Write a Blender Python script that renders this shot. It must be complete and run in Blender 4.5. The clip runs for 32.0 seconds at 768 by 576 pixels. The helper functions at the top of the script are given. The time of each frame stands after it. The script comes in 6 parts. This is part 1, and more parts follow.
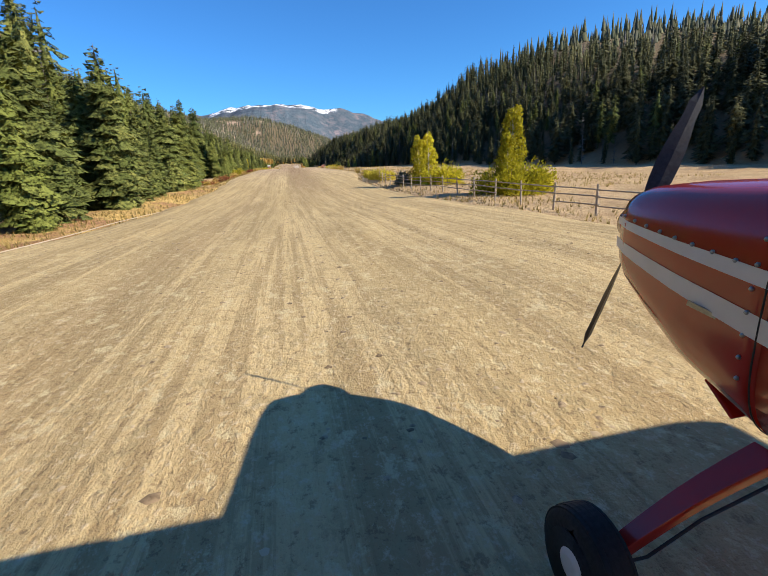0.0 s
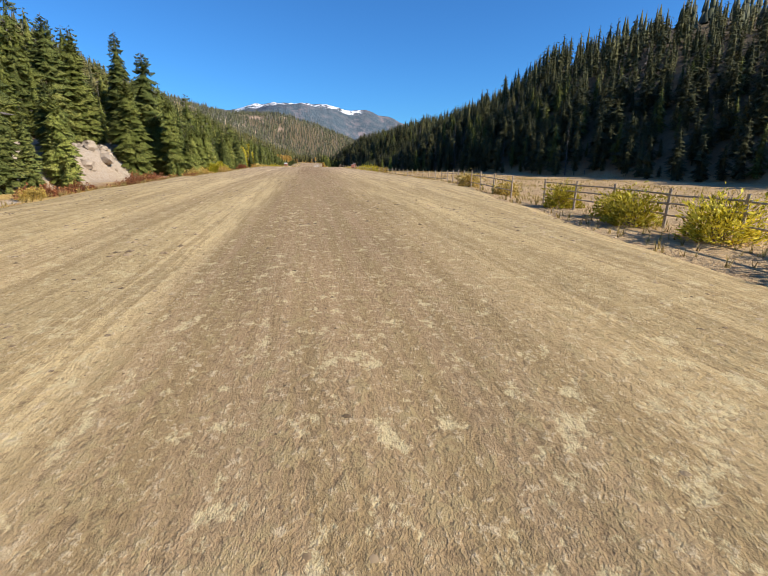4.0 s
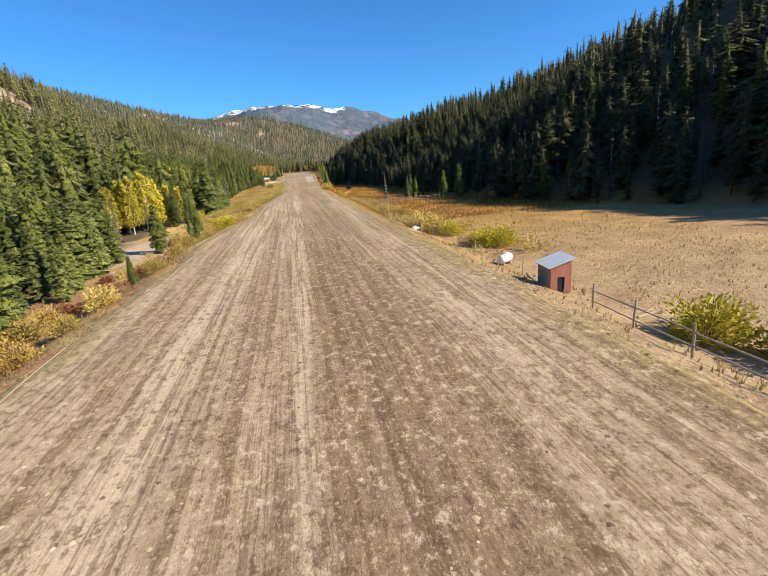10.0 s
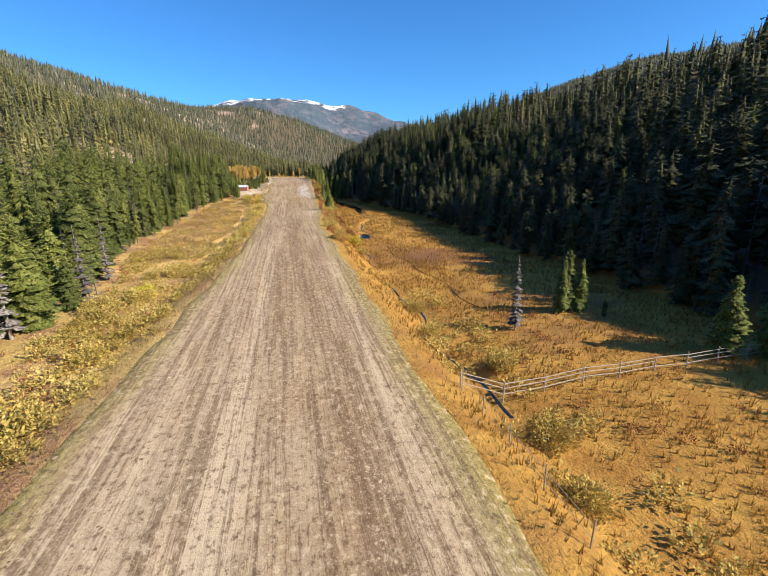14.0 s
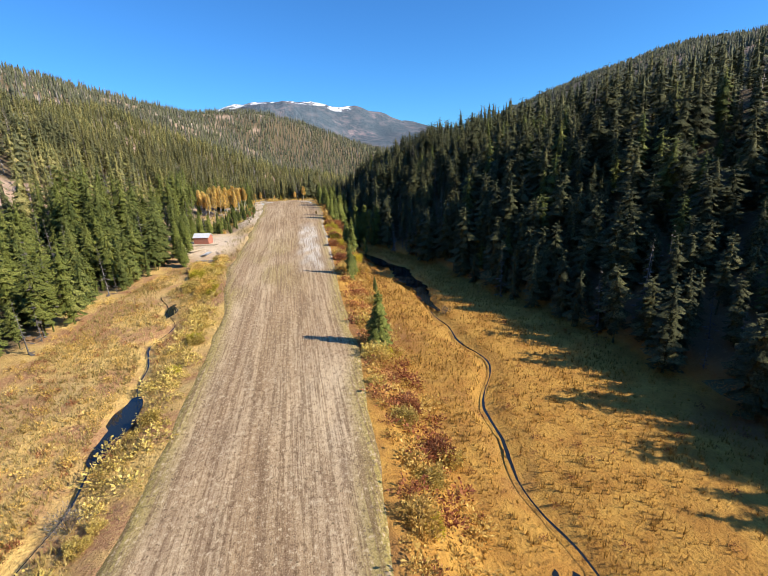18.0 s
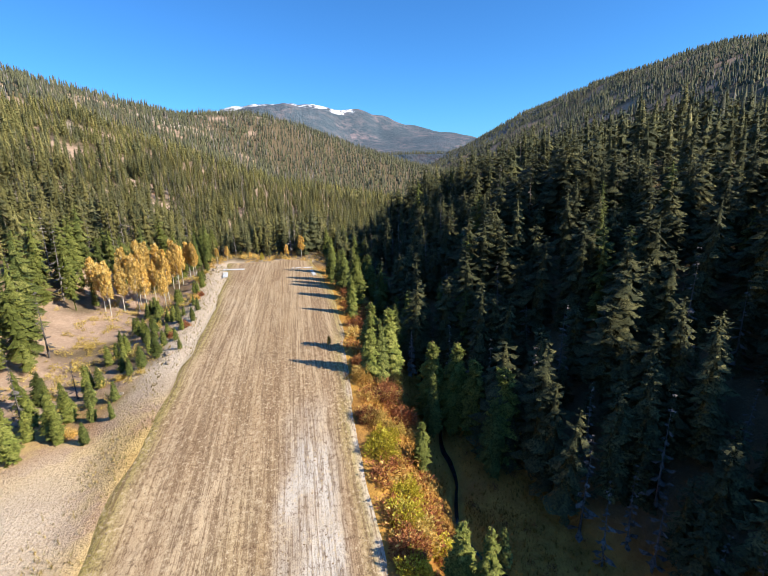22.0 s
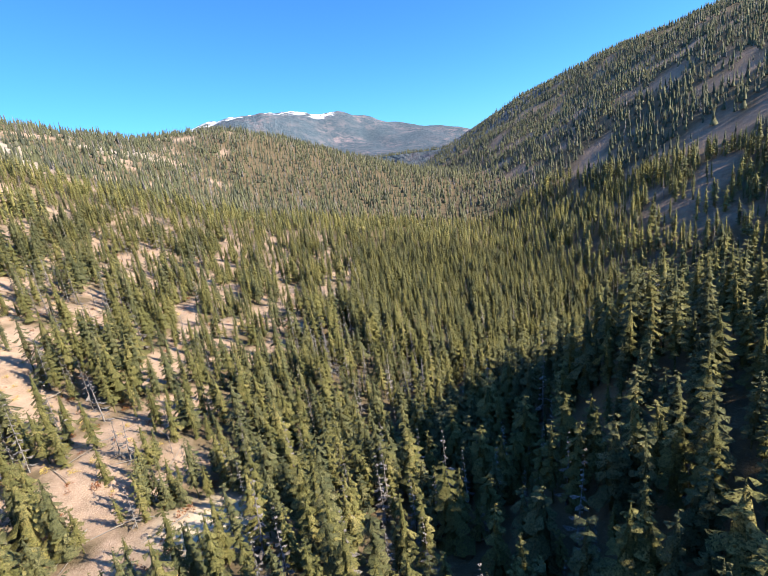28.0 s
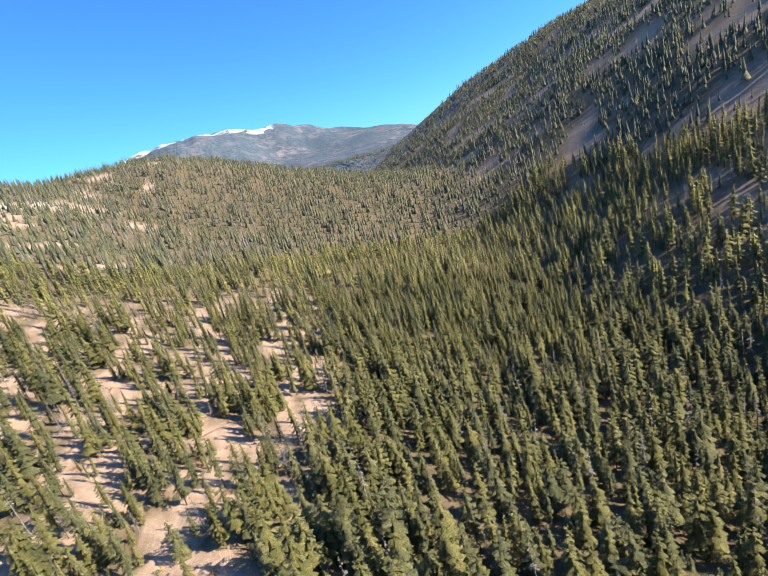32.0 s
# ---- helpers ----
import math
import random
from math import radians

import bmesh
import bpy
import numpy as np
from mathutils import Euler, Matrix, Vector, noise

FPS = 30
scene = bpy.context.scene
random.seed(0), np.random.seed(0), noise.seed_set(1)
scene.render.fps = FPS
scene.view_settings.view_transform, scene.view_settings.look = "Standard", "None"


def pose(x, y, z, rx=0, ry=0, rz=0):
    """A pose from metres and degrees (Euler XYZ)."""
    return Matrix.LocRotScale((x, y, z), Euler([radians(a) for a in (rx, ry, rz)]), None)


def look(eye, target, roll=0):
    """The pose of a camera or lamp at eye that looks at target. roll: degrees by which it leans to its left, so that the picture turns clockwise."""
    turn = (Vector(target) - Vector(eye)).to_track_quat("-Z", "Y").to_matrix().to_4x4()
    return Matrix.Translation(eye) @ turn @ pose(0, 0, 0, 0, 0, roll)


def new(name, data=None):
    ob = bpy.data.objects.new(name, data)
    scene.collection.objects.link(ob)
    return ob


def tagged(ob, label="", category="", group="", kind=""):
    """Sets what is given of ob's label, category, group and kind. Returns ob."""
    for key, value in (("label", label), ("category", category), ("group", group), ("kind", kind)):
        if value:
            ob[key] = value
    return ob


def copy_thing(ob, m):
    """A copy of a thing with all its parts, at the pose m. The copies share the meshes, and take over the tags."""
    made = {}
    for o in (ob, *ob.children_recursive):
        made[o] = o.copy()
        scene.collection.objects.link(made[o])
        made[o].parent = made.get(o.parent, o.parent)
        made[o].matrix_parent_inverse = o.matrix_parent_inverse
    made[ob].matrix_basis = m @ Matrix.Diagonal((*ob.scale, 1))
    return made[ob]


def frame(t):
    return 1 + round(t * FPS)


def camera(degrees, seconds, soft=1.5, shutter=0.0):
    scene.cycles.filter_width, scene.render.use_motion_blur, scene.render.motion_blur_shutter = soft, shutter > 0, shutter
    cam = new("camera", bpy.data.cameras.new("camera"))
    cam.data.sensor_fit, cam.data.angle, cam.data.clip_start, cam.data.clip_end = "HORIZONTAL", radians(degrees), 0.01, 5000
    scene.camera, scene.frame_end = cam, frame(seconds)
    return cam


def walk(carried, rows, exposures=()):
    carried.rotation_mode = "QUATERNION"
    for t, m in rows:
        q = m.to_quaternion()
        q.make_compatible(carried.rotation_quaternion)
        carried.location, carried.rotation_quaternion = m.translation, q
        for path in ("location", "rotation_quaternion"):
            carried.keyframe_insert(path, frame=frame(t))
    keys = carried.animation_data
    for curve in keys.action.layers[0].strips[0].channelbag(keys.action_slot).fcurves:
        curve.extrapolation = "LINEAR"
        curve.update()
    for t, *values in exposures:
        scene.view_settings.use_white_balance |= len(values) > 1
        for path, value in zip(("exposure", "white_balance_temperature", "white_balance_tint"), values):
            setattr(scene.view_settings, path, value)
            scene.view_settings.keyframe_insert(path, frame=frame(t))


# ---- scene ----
cam = camera(82.00, 32.0, soft=0.70)
PATH = [
    (0.0, pose(0.001, -0.000, 2.370, 73.850, 2.606, -12.541)),
    (0.5, pose(0.316, 6.912, 2.383, 74.518, 1.634, -13.721)),
    (1.0, pose(0.575, 13.959, 2.105, 75.391, -0.772, -14.858)),
    (1.5, pose(0.846, 21.220, 1.934, 75.646, -2.385, -15.404)),
    (2.0, pose(1.180, 28.751, 1.740, 74.875, -0.880, -14.388)),
    (2.5, pose(1.315, 36.942, 1.535, 74.062, 0.984, -12.635)),
    (3.0, pose(1.969, 45.083, 1.405, 74.065, 1.101, -10.965)),
    (3.5, pose(2.797, 52.896, 1.110, 74.386, -0.352, -10.050)),
    (5.5, pose(1.417, 82.323, 5.017, 74.413, -0.745, -9.808)),
    (6.0, pose(1.437, 91.060, 5.155, 74.128, 1.387, -8.703)),
    (6.5, pose(1.296, 100.070, 5.329, 73.615, 2.011, -7.612)),
    (7.0, pose(1.145, 109.379, 5.460, 73.114, 3.024, -6.857)),
    (7.5, pose(1.126, 118.716, 5.699, 72.749, 5.255, -6.551)),
    (8.0, pose(1.090, 128.091, 6.053, 73.086, 6.105, -7.376)),
    (8.5, pose(1.262, 137.811, 6.251, 73.608, 4.632, -8.360)),
    (9.0, pose(1.522, 147.605, 6.691, 73.814, 3.812, -9.707)),
    (9.5, pose(1.851, 157.331, 7.306, 73.686, 4.242, -10.957)),
    (10.0, pose(2.383, 166.864, 7.892, 73.775, 4.438, -11.637)),
    (10.5, pose(2.980, 176.644, 8.766, 73.689, 4.606, -11.356)),
    (11.0, pose(3.304, 186.662, 9.551, 73.583, 4.465, -10.887)),
    (11.5, pose(3.538, 196.726, 10.023, 73.254, 4.699, -10.686)),
    (12.0, pose(4.017, 206.586, 10.499, 73.520, 3.330, -10.842)),
    (12.5, pose(4.442, 216.319, 11.274, 73.804, 1.929, -11.464)),
    (13.0, pose(5.121, 226.576, 11.857, 74.052, 1.023, -12.100)),
    (13.5, pose(5.607, 237.309, 12.393, 73.870, 0.473, -12.303)),
    (15.5, pose(7.785, 282.934, 12.858, 74.513, 1.884, -10.759)),
    (16.0, pose(8.280, 295.577, 13.947, 74.472, 3.129, -10.601)),
    (16.5, pose(8.796, 308.363, 15.108, 74.614, 2.784, -10.600)),
    (17.0, pose(9.322, 321.126, 16.424, 74.431, 1.884, -10.642)),
    (17.5, pose(9.991, 333.280, 17.580, 74.091, 2.345, -10.808)),
    (18.0, pose(10.676, 345.245, 18.662, 74.034, 2.045, -11.432)),
    (18.5, pose(11.225, 357.207, 19.685, 74.241, 1.247, -12.154)),
    (19.0, pose(11.381, 369.355, 20.760, 74.209, 0.753, -12.631)),
    (19.5, pose(11.689, 381.602, 21.837, 74.344, 0.437, -12.371)),
    (20.0, pose(12.132, 393.686, 22.881, 74.182, 1.492, -11.562)),
    (20.5, pose(12.617, 405.357, 23.867, 74.180, 2.418, -10.886)),
    (21.0, pose(13.158, 416.710, 24.815, 74.165, 2.413, -10.501)),
    (21.5, pose(13.660, 427.945, 25.631, 74.211, 2.035, -10.706)),
    (22.0, pose(14.247, 439.508, 26.659, 74.485, 1.411, -11.387)),
    (22.5, pose(14.727, 450.813, 27.723, 74.732, 1.356, -11.906)),
    (23.0, pose(15.110, 461.789, 28.824, 74.619, 2.439, -12.220)),
    (23.5, pose(15.556, 472.484, 30.015, 74.392, 3.885, -11.498)),
    (24.0, pose(16.097, 482.882, 31.303, 74.064, 5.229, -10.857)),
    (24.5, pose(16.337, 493.243, 32.737, 74.207, 4.719, -10.642)),
    (25.0, pose(16.381, 503.331, 34.123, 74.115, 4.222, -10.863)),
    (25.5, pose(16.673, 513.634, 35.480, 73.903, 4.953, -11.317)),
    (27.5, pose(19.304, 556.154, 41.664, 74.135, 5.500, -12.870)),
    (28.0, pose(20.536, 567.582, 43.190, 74.124, 7.284, -13.368)),
    (28.5, pose(21.955, 579.004, 44.525, 74.448, 8.925, -13.692)),
    (29.0, pose(23.853, 590.358, 45.678, 74.897, 10.056, -14.194)),
    (29.5, pose(25.980, 601.585, 46.670, 74.849, 10.766, -15.060)),
    (30.0, pose(28.207, 612.649, 47.561, 74.235, 11.427, -16.072)),
    (30.5, pose(30.478, 623.596, 48.482, 73.479, 12.472, -17.000)),
    (31.0, pose(32.751, 634.432, 49.442, 73.276, 13.516, -17.785)),
    (31.5, pose(35.152, 645.191, 50.390, 73.240, 14.106, -18.735)),
    (32.0, pose(37.726, 655.997, 51.417, 73.195, 14.538, -20.108)),
]
walk(cam, PATH, exposures=[(0, 0.64), (3, 0.52), (6, 0.42), (9, 0.56), (13, 0.66), (24, 0.88), (28, 1.16), (32, 1.20)])

# ---- world, sun ----
SUN = Vector((1.35, -0.77, 1.0)).normalized()
world = bpy.data.worlds.new("sky")
scene.world = world
world.use_nodes = True
wn = world.node_tree.nodes
sky = wn.new("ShaderNodeTexSky")
sky.sky_type, sky.sun_disc = "NISHITA", False
sky.sun_elevation, sky.sun_rotation = math.asin(SUN.z), math.atan2(SUN.x, SUN.y)
sky.altitude, sky.air_density, sky.dust_density, sky.ozone_density = 900, 1.0, 1.0, 3.0
tint = wn.new("ShaderNodeMix")
tint.data_type, tint.blend_type = "RGBA", "MULTIPLY"
tint.inputs[0].default_value, tint.inputs[7].default_value = 1.0, (0.33, 0.78, 1.22, 1)
world.node_tree.links.new(sky.outputs[0], tint.inputs[6])
world.node_tree.links.new(tint.outputs[2], wn["Background"].inputs[0])
wn["Background"].inputs[1].default_value = 0.100
sun = new("sun", bpy.data.lights.new("sun", "SUN"))
sun.data.energy, sun.data.angle, sun.data.color = 5.0, radians(0.53), (1.0, 0.90, 0.74)
sun.matrix_world = look(SUN * 100, (0, 0, 0))


# ---- materials ----
def shader(name, rough=0.85, metal=0.0, spec=0.2):
    m = bpy.data.materials.new(name)
    m.use_nodes = True
    b = m.node_tree.nodes["Principled BSDF"]
    b.inputs["Roughness"].default_value, b.inputs["Metallic"].default_value = rough, metal
    b.inputs["Specular IOR Level"].default_value = spec
    return m, b


class Nodes:
    """Short names for the nodes that the materials use."""

    def __init__(self, m):
        self.t = m.node_tree
        self.b = self.t.nodes["Principled BSDF"]

    def n(self, kind, **k):
        nd = self.t.nodes.new(kind)
        for key, value in k.items():
            nd.inputs[key.replace("_", " ")].default_value = value
        return nd

    def link(self, a, b):
        self.t.links.new(a, b)
        return b

    def where(self, sx=1, sy=1, sz=1, turn=0.0):
        c, p = self.t.nodes.new("ShaderNodeNewGeometry"), self.t.nodes.new("ShaderNodeMapping")
        p.inputs["Scale"].default_value = (sx, sy, sz)
        p.inputs["Rotation"].default_value = (0, 0, turn)
        self.link(c.outputs["Position"], p.inputs[0])
        return p.outputs[0]

    def own(self, sx=1, sy=1, sz=1):
        c, p = self.t.nodes.new("ShaderNodeTexCoord"), self.t.nodes.new("ShaderNodeMapping")
        p.inputs["Scale"].default_value = (sx, sy, sz)
        self.link(c.outputs["Object"], p.inputs[0])
        return p.outputs[0]

    def noise(self, vec, scale, detail=3, rough=0.55):
        nd = self.n("ShaderNodeTexNoise", Scale=scale, Detail=detail, Roughness=rough)
        self.link(vec, nd.inputs["Vector"])
        return nd.outputs["Fac"]

    def ramp(self, fac, *stops):
        nd = self.t.nodes.new("ShaderNodeValToRGB")
        e = nd.color_ramp.elements
        while len(e) < len(stops):
            e.new(0.5)
        for el, (pos, col) in zip(e, stops):
            el.position, el.color = pos, (*col, 1) if len(col) == 3 else col
        self.link(fac, nd.inputs[0])
        return nd.outputs[0]

    def step(self, fac, lo, hi, top=1.0):
        nd = self.n("ShaderNodeMapRange")
        nd.inputs["To Max"].default_value = top
        nd.inputs["From Min"].default_value, nd.inputs["From Max"].default_value = lo, hi
        self.link(fac, nd.inputs[0])
        return nd.outputs[0]

    def mix(self, fac, a, b, how="MIX"):
        nd = self.t.nodes.new("ShaderNodeMix")
        nd.data_type, nd.blend_type = "RGBA", how
        for s, v in ((nd.inputs[0], fac), (nd.inputs[6], a), (nd.inputs[7], b)):
            if isinstance(v, (int, float)):
                s.default_value = v
            elif isinstance(v, tuple):
                s.default_value = (*v, 1)
            else:
                self.link(v, s)
        return nd.outputs[2]

    def bump(self, fac, strength, dist):
        nd = self.n("ShaderNodeBump", Strength=strength, Distance=dist)
        self.link(fac, nd.inputs["Height"])
        self.link(nd.outputs[0], self.b.inputs["Normal"])

    def zone(self, name):
        nd = self.t.nodes.new("ShaderNodeAttribute")
        nd.attribute_name = name
        return nd

    def colour(self, c):
        if isinstance(c, tuple):
            self.b.inputs["Base Color"].default_value = (*c, 1)
        else:
            self.link(c, self.b.inputs["Base Color"])


def worn(name, c1, c2, scale=3.0, rough=0.8, metal=0.0, bump=0.15, dist=0.01, stretch=(1, 1, 1), spec=0.25):
    """A surface with two tones, fine grain and light relief."""
    m, b = shader(name, rough, metal, spec)
    k = Nodes(m)
    v = k.own(*stretch)
    big, fine = k.noise(v, scale, 4), k.noise(v, scale * 9, 3)
    k.colour(k.mix(k.step(fine, 0.3, 0.75), k.ramp(big, (0.3, c1), (0.7, c2)), tuple(0.72 * q for q in c1), "MIX"))
    k.bump(fine, bump, dist)
    return m


def foliage(name, c1, c2, c3, rough=0.75, cut=False, thin=0.0):
    """Needles or leaves: tone by clump and by plant, with shaded gaps painted in."""
    m, b = shader(name, rough, 0, 0.12)
    k = Nodes(m)
    g = k.t.nodes.new("ShaderNodeNewGeometry")
    o = k.t.nodes.new("ShaderNodeObjectInfo")
    a = k.ramp(g.outputs["Random Per Island"], (0.0, c1), (0.5, c2), (1.0, c3))
    v = k.where()
    p = k.noise(v, 0.11, 2)
    a = k.mix(k.step(p, 0.35, 0.7), a, tuple(0.75 * q for q in c1), "MIX")
    hs = k.t.nodes.new("ShaderNodeHueSaturation")
    mr = k.n("ShaderNodeMapRange")
    mr.inputs["To Min"].default_value, mr.inputs["To Max"].default_value = 0.75, 1.25
    k.link(o.outputs["Random"], mr.inputs[0])
    k.link(mr.outputs[0], hs.inputs["Value"])
    k.link(a, hs.inputs["Color"])
    # Noise darkens the colour like shade in the gaps between clumps.
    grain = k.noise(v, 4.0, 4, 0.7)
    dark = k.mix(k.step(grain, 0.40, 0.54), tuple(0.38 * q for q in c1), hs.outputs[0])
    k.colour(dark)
    if thin:  # light comes through thin leaves
        tr, both = k.t.nodes.new("ShaderNodeBsdfTranslucent"), k.t.nodes.new("ShaderNodeMixShader")
        k.link(dark, tr.inputs["Color"])
        both.inputs[0].default_value = thin
        k.link(k.b.outputs[0], both.inputs[1])
        k.link(tr.outputs[0], both.inputs[2])
        k.link(both.outputs[0], k.t.nodes["Material Output"].inputs["Surface"])
    if cut:
        gap = k.step(k.noise(k.where(1, 1, 1.6), 5.5, 3, 0.75), 0.44, 0.47)
        k.link(gap, k.b.inputs["Alpha"])
    return m
# Black sheet added behind the hatch, where there is only interior shade.


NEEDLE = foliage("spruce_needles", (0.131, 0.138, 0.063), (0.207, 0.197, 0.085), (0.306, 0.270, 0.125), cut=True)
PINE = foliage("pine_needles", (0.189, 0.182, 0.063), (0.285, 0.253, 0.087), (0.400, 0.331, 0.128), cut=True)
# Darker needle copy: shade of the right slope put into the colour.
SHADE_NEEDLE = foliage("shade_slope_needles", (0.077, 0.085, 0.042), (0.134, 0.135, 0.057), (0.212, 0.193, 0.079), cut=True)
# Far trees: greyer, cooler greens with the air's haze mixed into the colour.
FARNEEDLE = foliage("hazed_spruce", (0.086, 0.092, 0.062), (0.129, 0.131, 0.084), (0.195, 0.177, 0.113))
FARPINE = foliage("hazed_pine", (0.104, 0.110, 0.058), (0.157, 0.155, 0.080), (0.225, 0.203, 0.110))
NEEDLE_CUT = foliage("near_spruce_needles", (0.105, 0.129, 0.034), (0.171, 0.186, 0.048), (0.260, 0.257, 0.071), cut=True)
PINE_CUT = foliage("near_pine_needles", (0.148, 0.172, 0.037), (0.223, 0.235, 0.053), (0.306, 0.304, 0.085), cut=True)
GOLD = foliage("golden_leaves", (0.66, 0.55, 0.05), (0.80, 0.68, 0.08), (0.86, 0.77, 0.16), thin=0.25)
LIME = foliage("yellow_green_leaves", (0.62, 0.56, 0.035), (0.76, 0.67, 0.05), (0.84, 0.74, 0.09), thin=0.45)
GREYLEAF = foliage("grey_green_leaves", (0.16, 0.17, 0.11), (0.24, 0.24, 0.16), (0.33, 0.32, 0.22), thin=0.15)
AMBER = foliage("orange_leaves", (0.86, 0.53, 0.13), (0.90, 0.65, 0.21), (0.90, 0.73, 0.30), thin=0.22)
OCHRE = foliage("willow_leaves", (0.68, 0.49, 0.12), (0.79, 0.61, 0.18), (0.84, 0.70, 0.28), thin=0.22)
RUST = foliage("rusty_twigs", (0.34, 0.12, 0.06), (0.46, 0.19, 0.08), (0.54, 0.28, 0.11), thin=0.22)
DRYTWIG = foliage("dead_branches", (0.18, 0.155, 0.14), (0.26, 0.23, 0.21), (0.36, 0.32, 0.29))
BARK = worn("bark", (0.16, 0.11, 0.08), (0.26, 0.19, 0.14), 6, stretch=(1, 1, 0.2), bump=0.5, dist=0.03)
PALEBARK = worn("aspen_bark", (0.62, 0.58, 0.50), (0.75, 0.72, 0.65), 5, stretch=(1, 1, 2), bump=0.2)
GREYWOOD = worn("weathered_wood", (0.34, 0.30, 0.26), (0.48, 0.43, 0.37), 5, stretch=(3, 3, 0.4), bump=0.3)
LOGWOOD = worn("cut_log", (0.45, 0.36, 0.25), (0.58, 0.48, 0.35), 5, stretch=(3, 3, 0.4), bump=0.3)
RAILWOOD = worn("fence_wood", (0.40, 0.33, 0.25), (0.56, 0.47, 0.37), 4, stretch=(2, 2, 0.5), bump=0.3)
TIN = worn("painted_metal_roof", (0.66, 0.67, 0.68), (0.76, 0.77, 0.78), 2, rough=0.45, bump=0.05, spec=0.4)
REDBOARD = worn("red_stained_boards", (0.40, 0.15, 0.10), (0.52, 0.25, 0.18), 3, stretch=(2, 2, 0.4), bump=0.3)
WHITEPAINT = worn("white_paint", (0.70, 0.69, 0.66), (0.80, 0.79, 0.77), 2, rough=0.5, bump=0.05)
STONE = worn("granite", (0.36, 0.29, 0.22), (0.52, 0.43, 0.34), 1.5, bump=0.6, dist=0.08)
# Near-black; on the pump house it stands in for shade indoors.
NEARBLACK = worn("near_black", (0.02, 0.02, 0.02), (0.03, 0.03, 0.03), 3)


def runway_material():
    m, b = shader("mown_dirt_strip", 0.95, 0, 0.06)
    k = Nodes(m)
    streak = k.noise(k.where(0.7, 0.008, 1), 1.0, 7, 0.66)
    furrow = k.noise(k.where(3.0, 0.055, 1), 1.0, 6, 0.74)
    rut = k.noise(k.where(7.0, 0.10, 1), 1.0, 5, 0.8)
    patch = k.noise(k.where(1, 0.30, 1), 0.10, 6, 0.65)
    clod = k.noise(k.where(1, 0.7, 1), 3.2, 6, 0.78)
    grit = k.noise(k.where(1, 0.8, 1), 10, 4, 0.8)
    straw, dirt, pale = (0.491, 0.342, 0.194), (0.310, 0.200, 0.113), (0.621, 0.468, 0.293)
    a = k.mix(k.step(streak, 0.40, 0.62), straw, dirt)
    a = k.mix(k.step(patch, 0.50, 0.66), a, pale)
    a = k.mix(k.zone("pale").outputs["Fac"], a, k.mix(k.step(streak, 0.42, 0.62), (0.661, 0.506, 0.332), (0.469, 0.328, 0.203)))
    a = k.mix(k.zone("straw").outputs["Fac"], a, k.mix(k.step(streak, 0.40, 0.60), (0.612, 0.455, 0.225), (0.468, 0.347, 0.167)))
    wheel = k.zone("wheelway")
    a = k.mix(wheel.outputs["Fac"], a, k.mix(k.step(furrow, 0.38, 0.60), (0.329, 0.214, 0.126), (0.184, 0.117, 0.065)))
    gold = k.zone("grassy")
    a = k.mix(gold.outputs["Fac"], a, k.mix(k.step(clod, 0.35, 0.65), (0.450, 0.310, 0.090), (0.261, 0.239, 0.077)))
    gravel = k.zone("gravel")
    a = k.mix(gravel.outputs["Fac"], a, k.mix(k.step(patch, 0.40, 0.60), (0.684, 0.617, 0.531), (0.360, 0.284, 0.211)))
    soft = k.zone("straw").outputs["Fac"]
    a = k.mix(k.step(furrow, 0.49, 0.56, 0.68), a, k.mix(soft, (0.194, 0.119, 0.067), (0.340, 0.240, 0.115)))
    a = k.mix(k.step(rut, 0.53, 0.60, 0.45), a, k.mix(soft, (0.171, 0.106, 0.063), (0.350, 0.250, 0.120)))
    a = k.mix(k.step(clod, 0.535, 0.60, 0.72), a, k.mix(soft, (0.135, 0.081, 0.047), (0.423, 0.324, 0.162)))
    a = k.mix(k.step(clod, 0.45, 0.38, 0.85), a, k.mix(soft, (0.630, 0.495, 0.324), (0.576, 0.468, 0.252)))
    a = k.mix(k.step(grit, 0.55, 0.66, 0.7), a, (0.594, 0.468, 0.297))
    a = k.mix(k.step(grit, 0.44, 0.36, 0.5), a, (0.153, 0.095, 0.054))
    k.colour(a)
    both = k.n("ShaderNodeMath")
    k.link(clod, both.inputs[0])
    k.link(grit, both.inputs[1])
    k.bump(both.outputs[0], 0.6, 0.07)
    return m


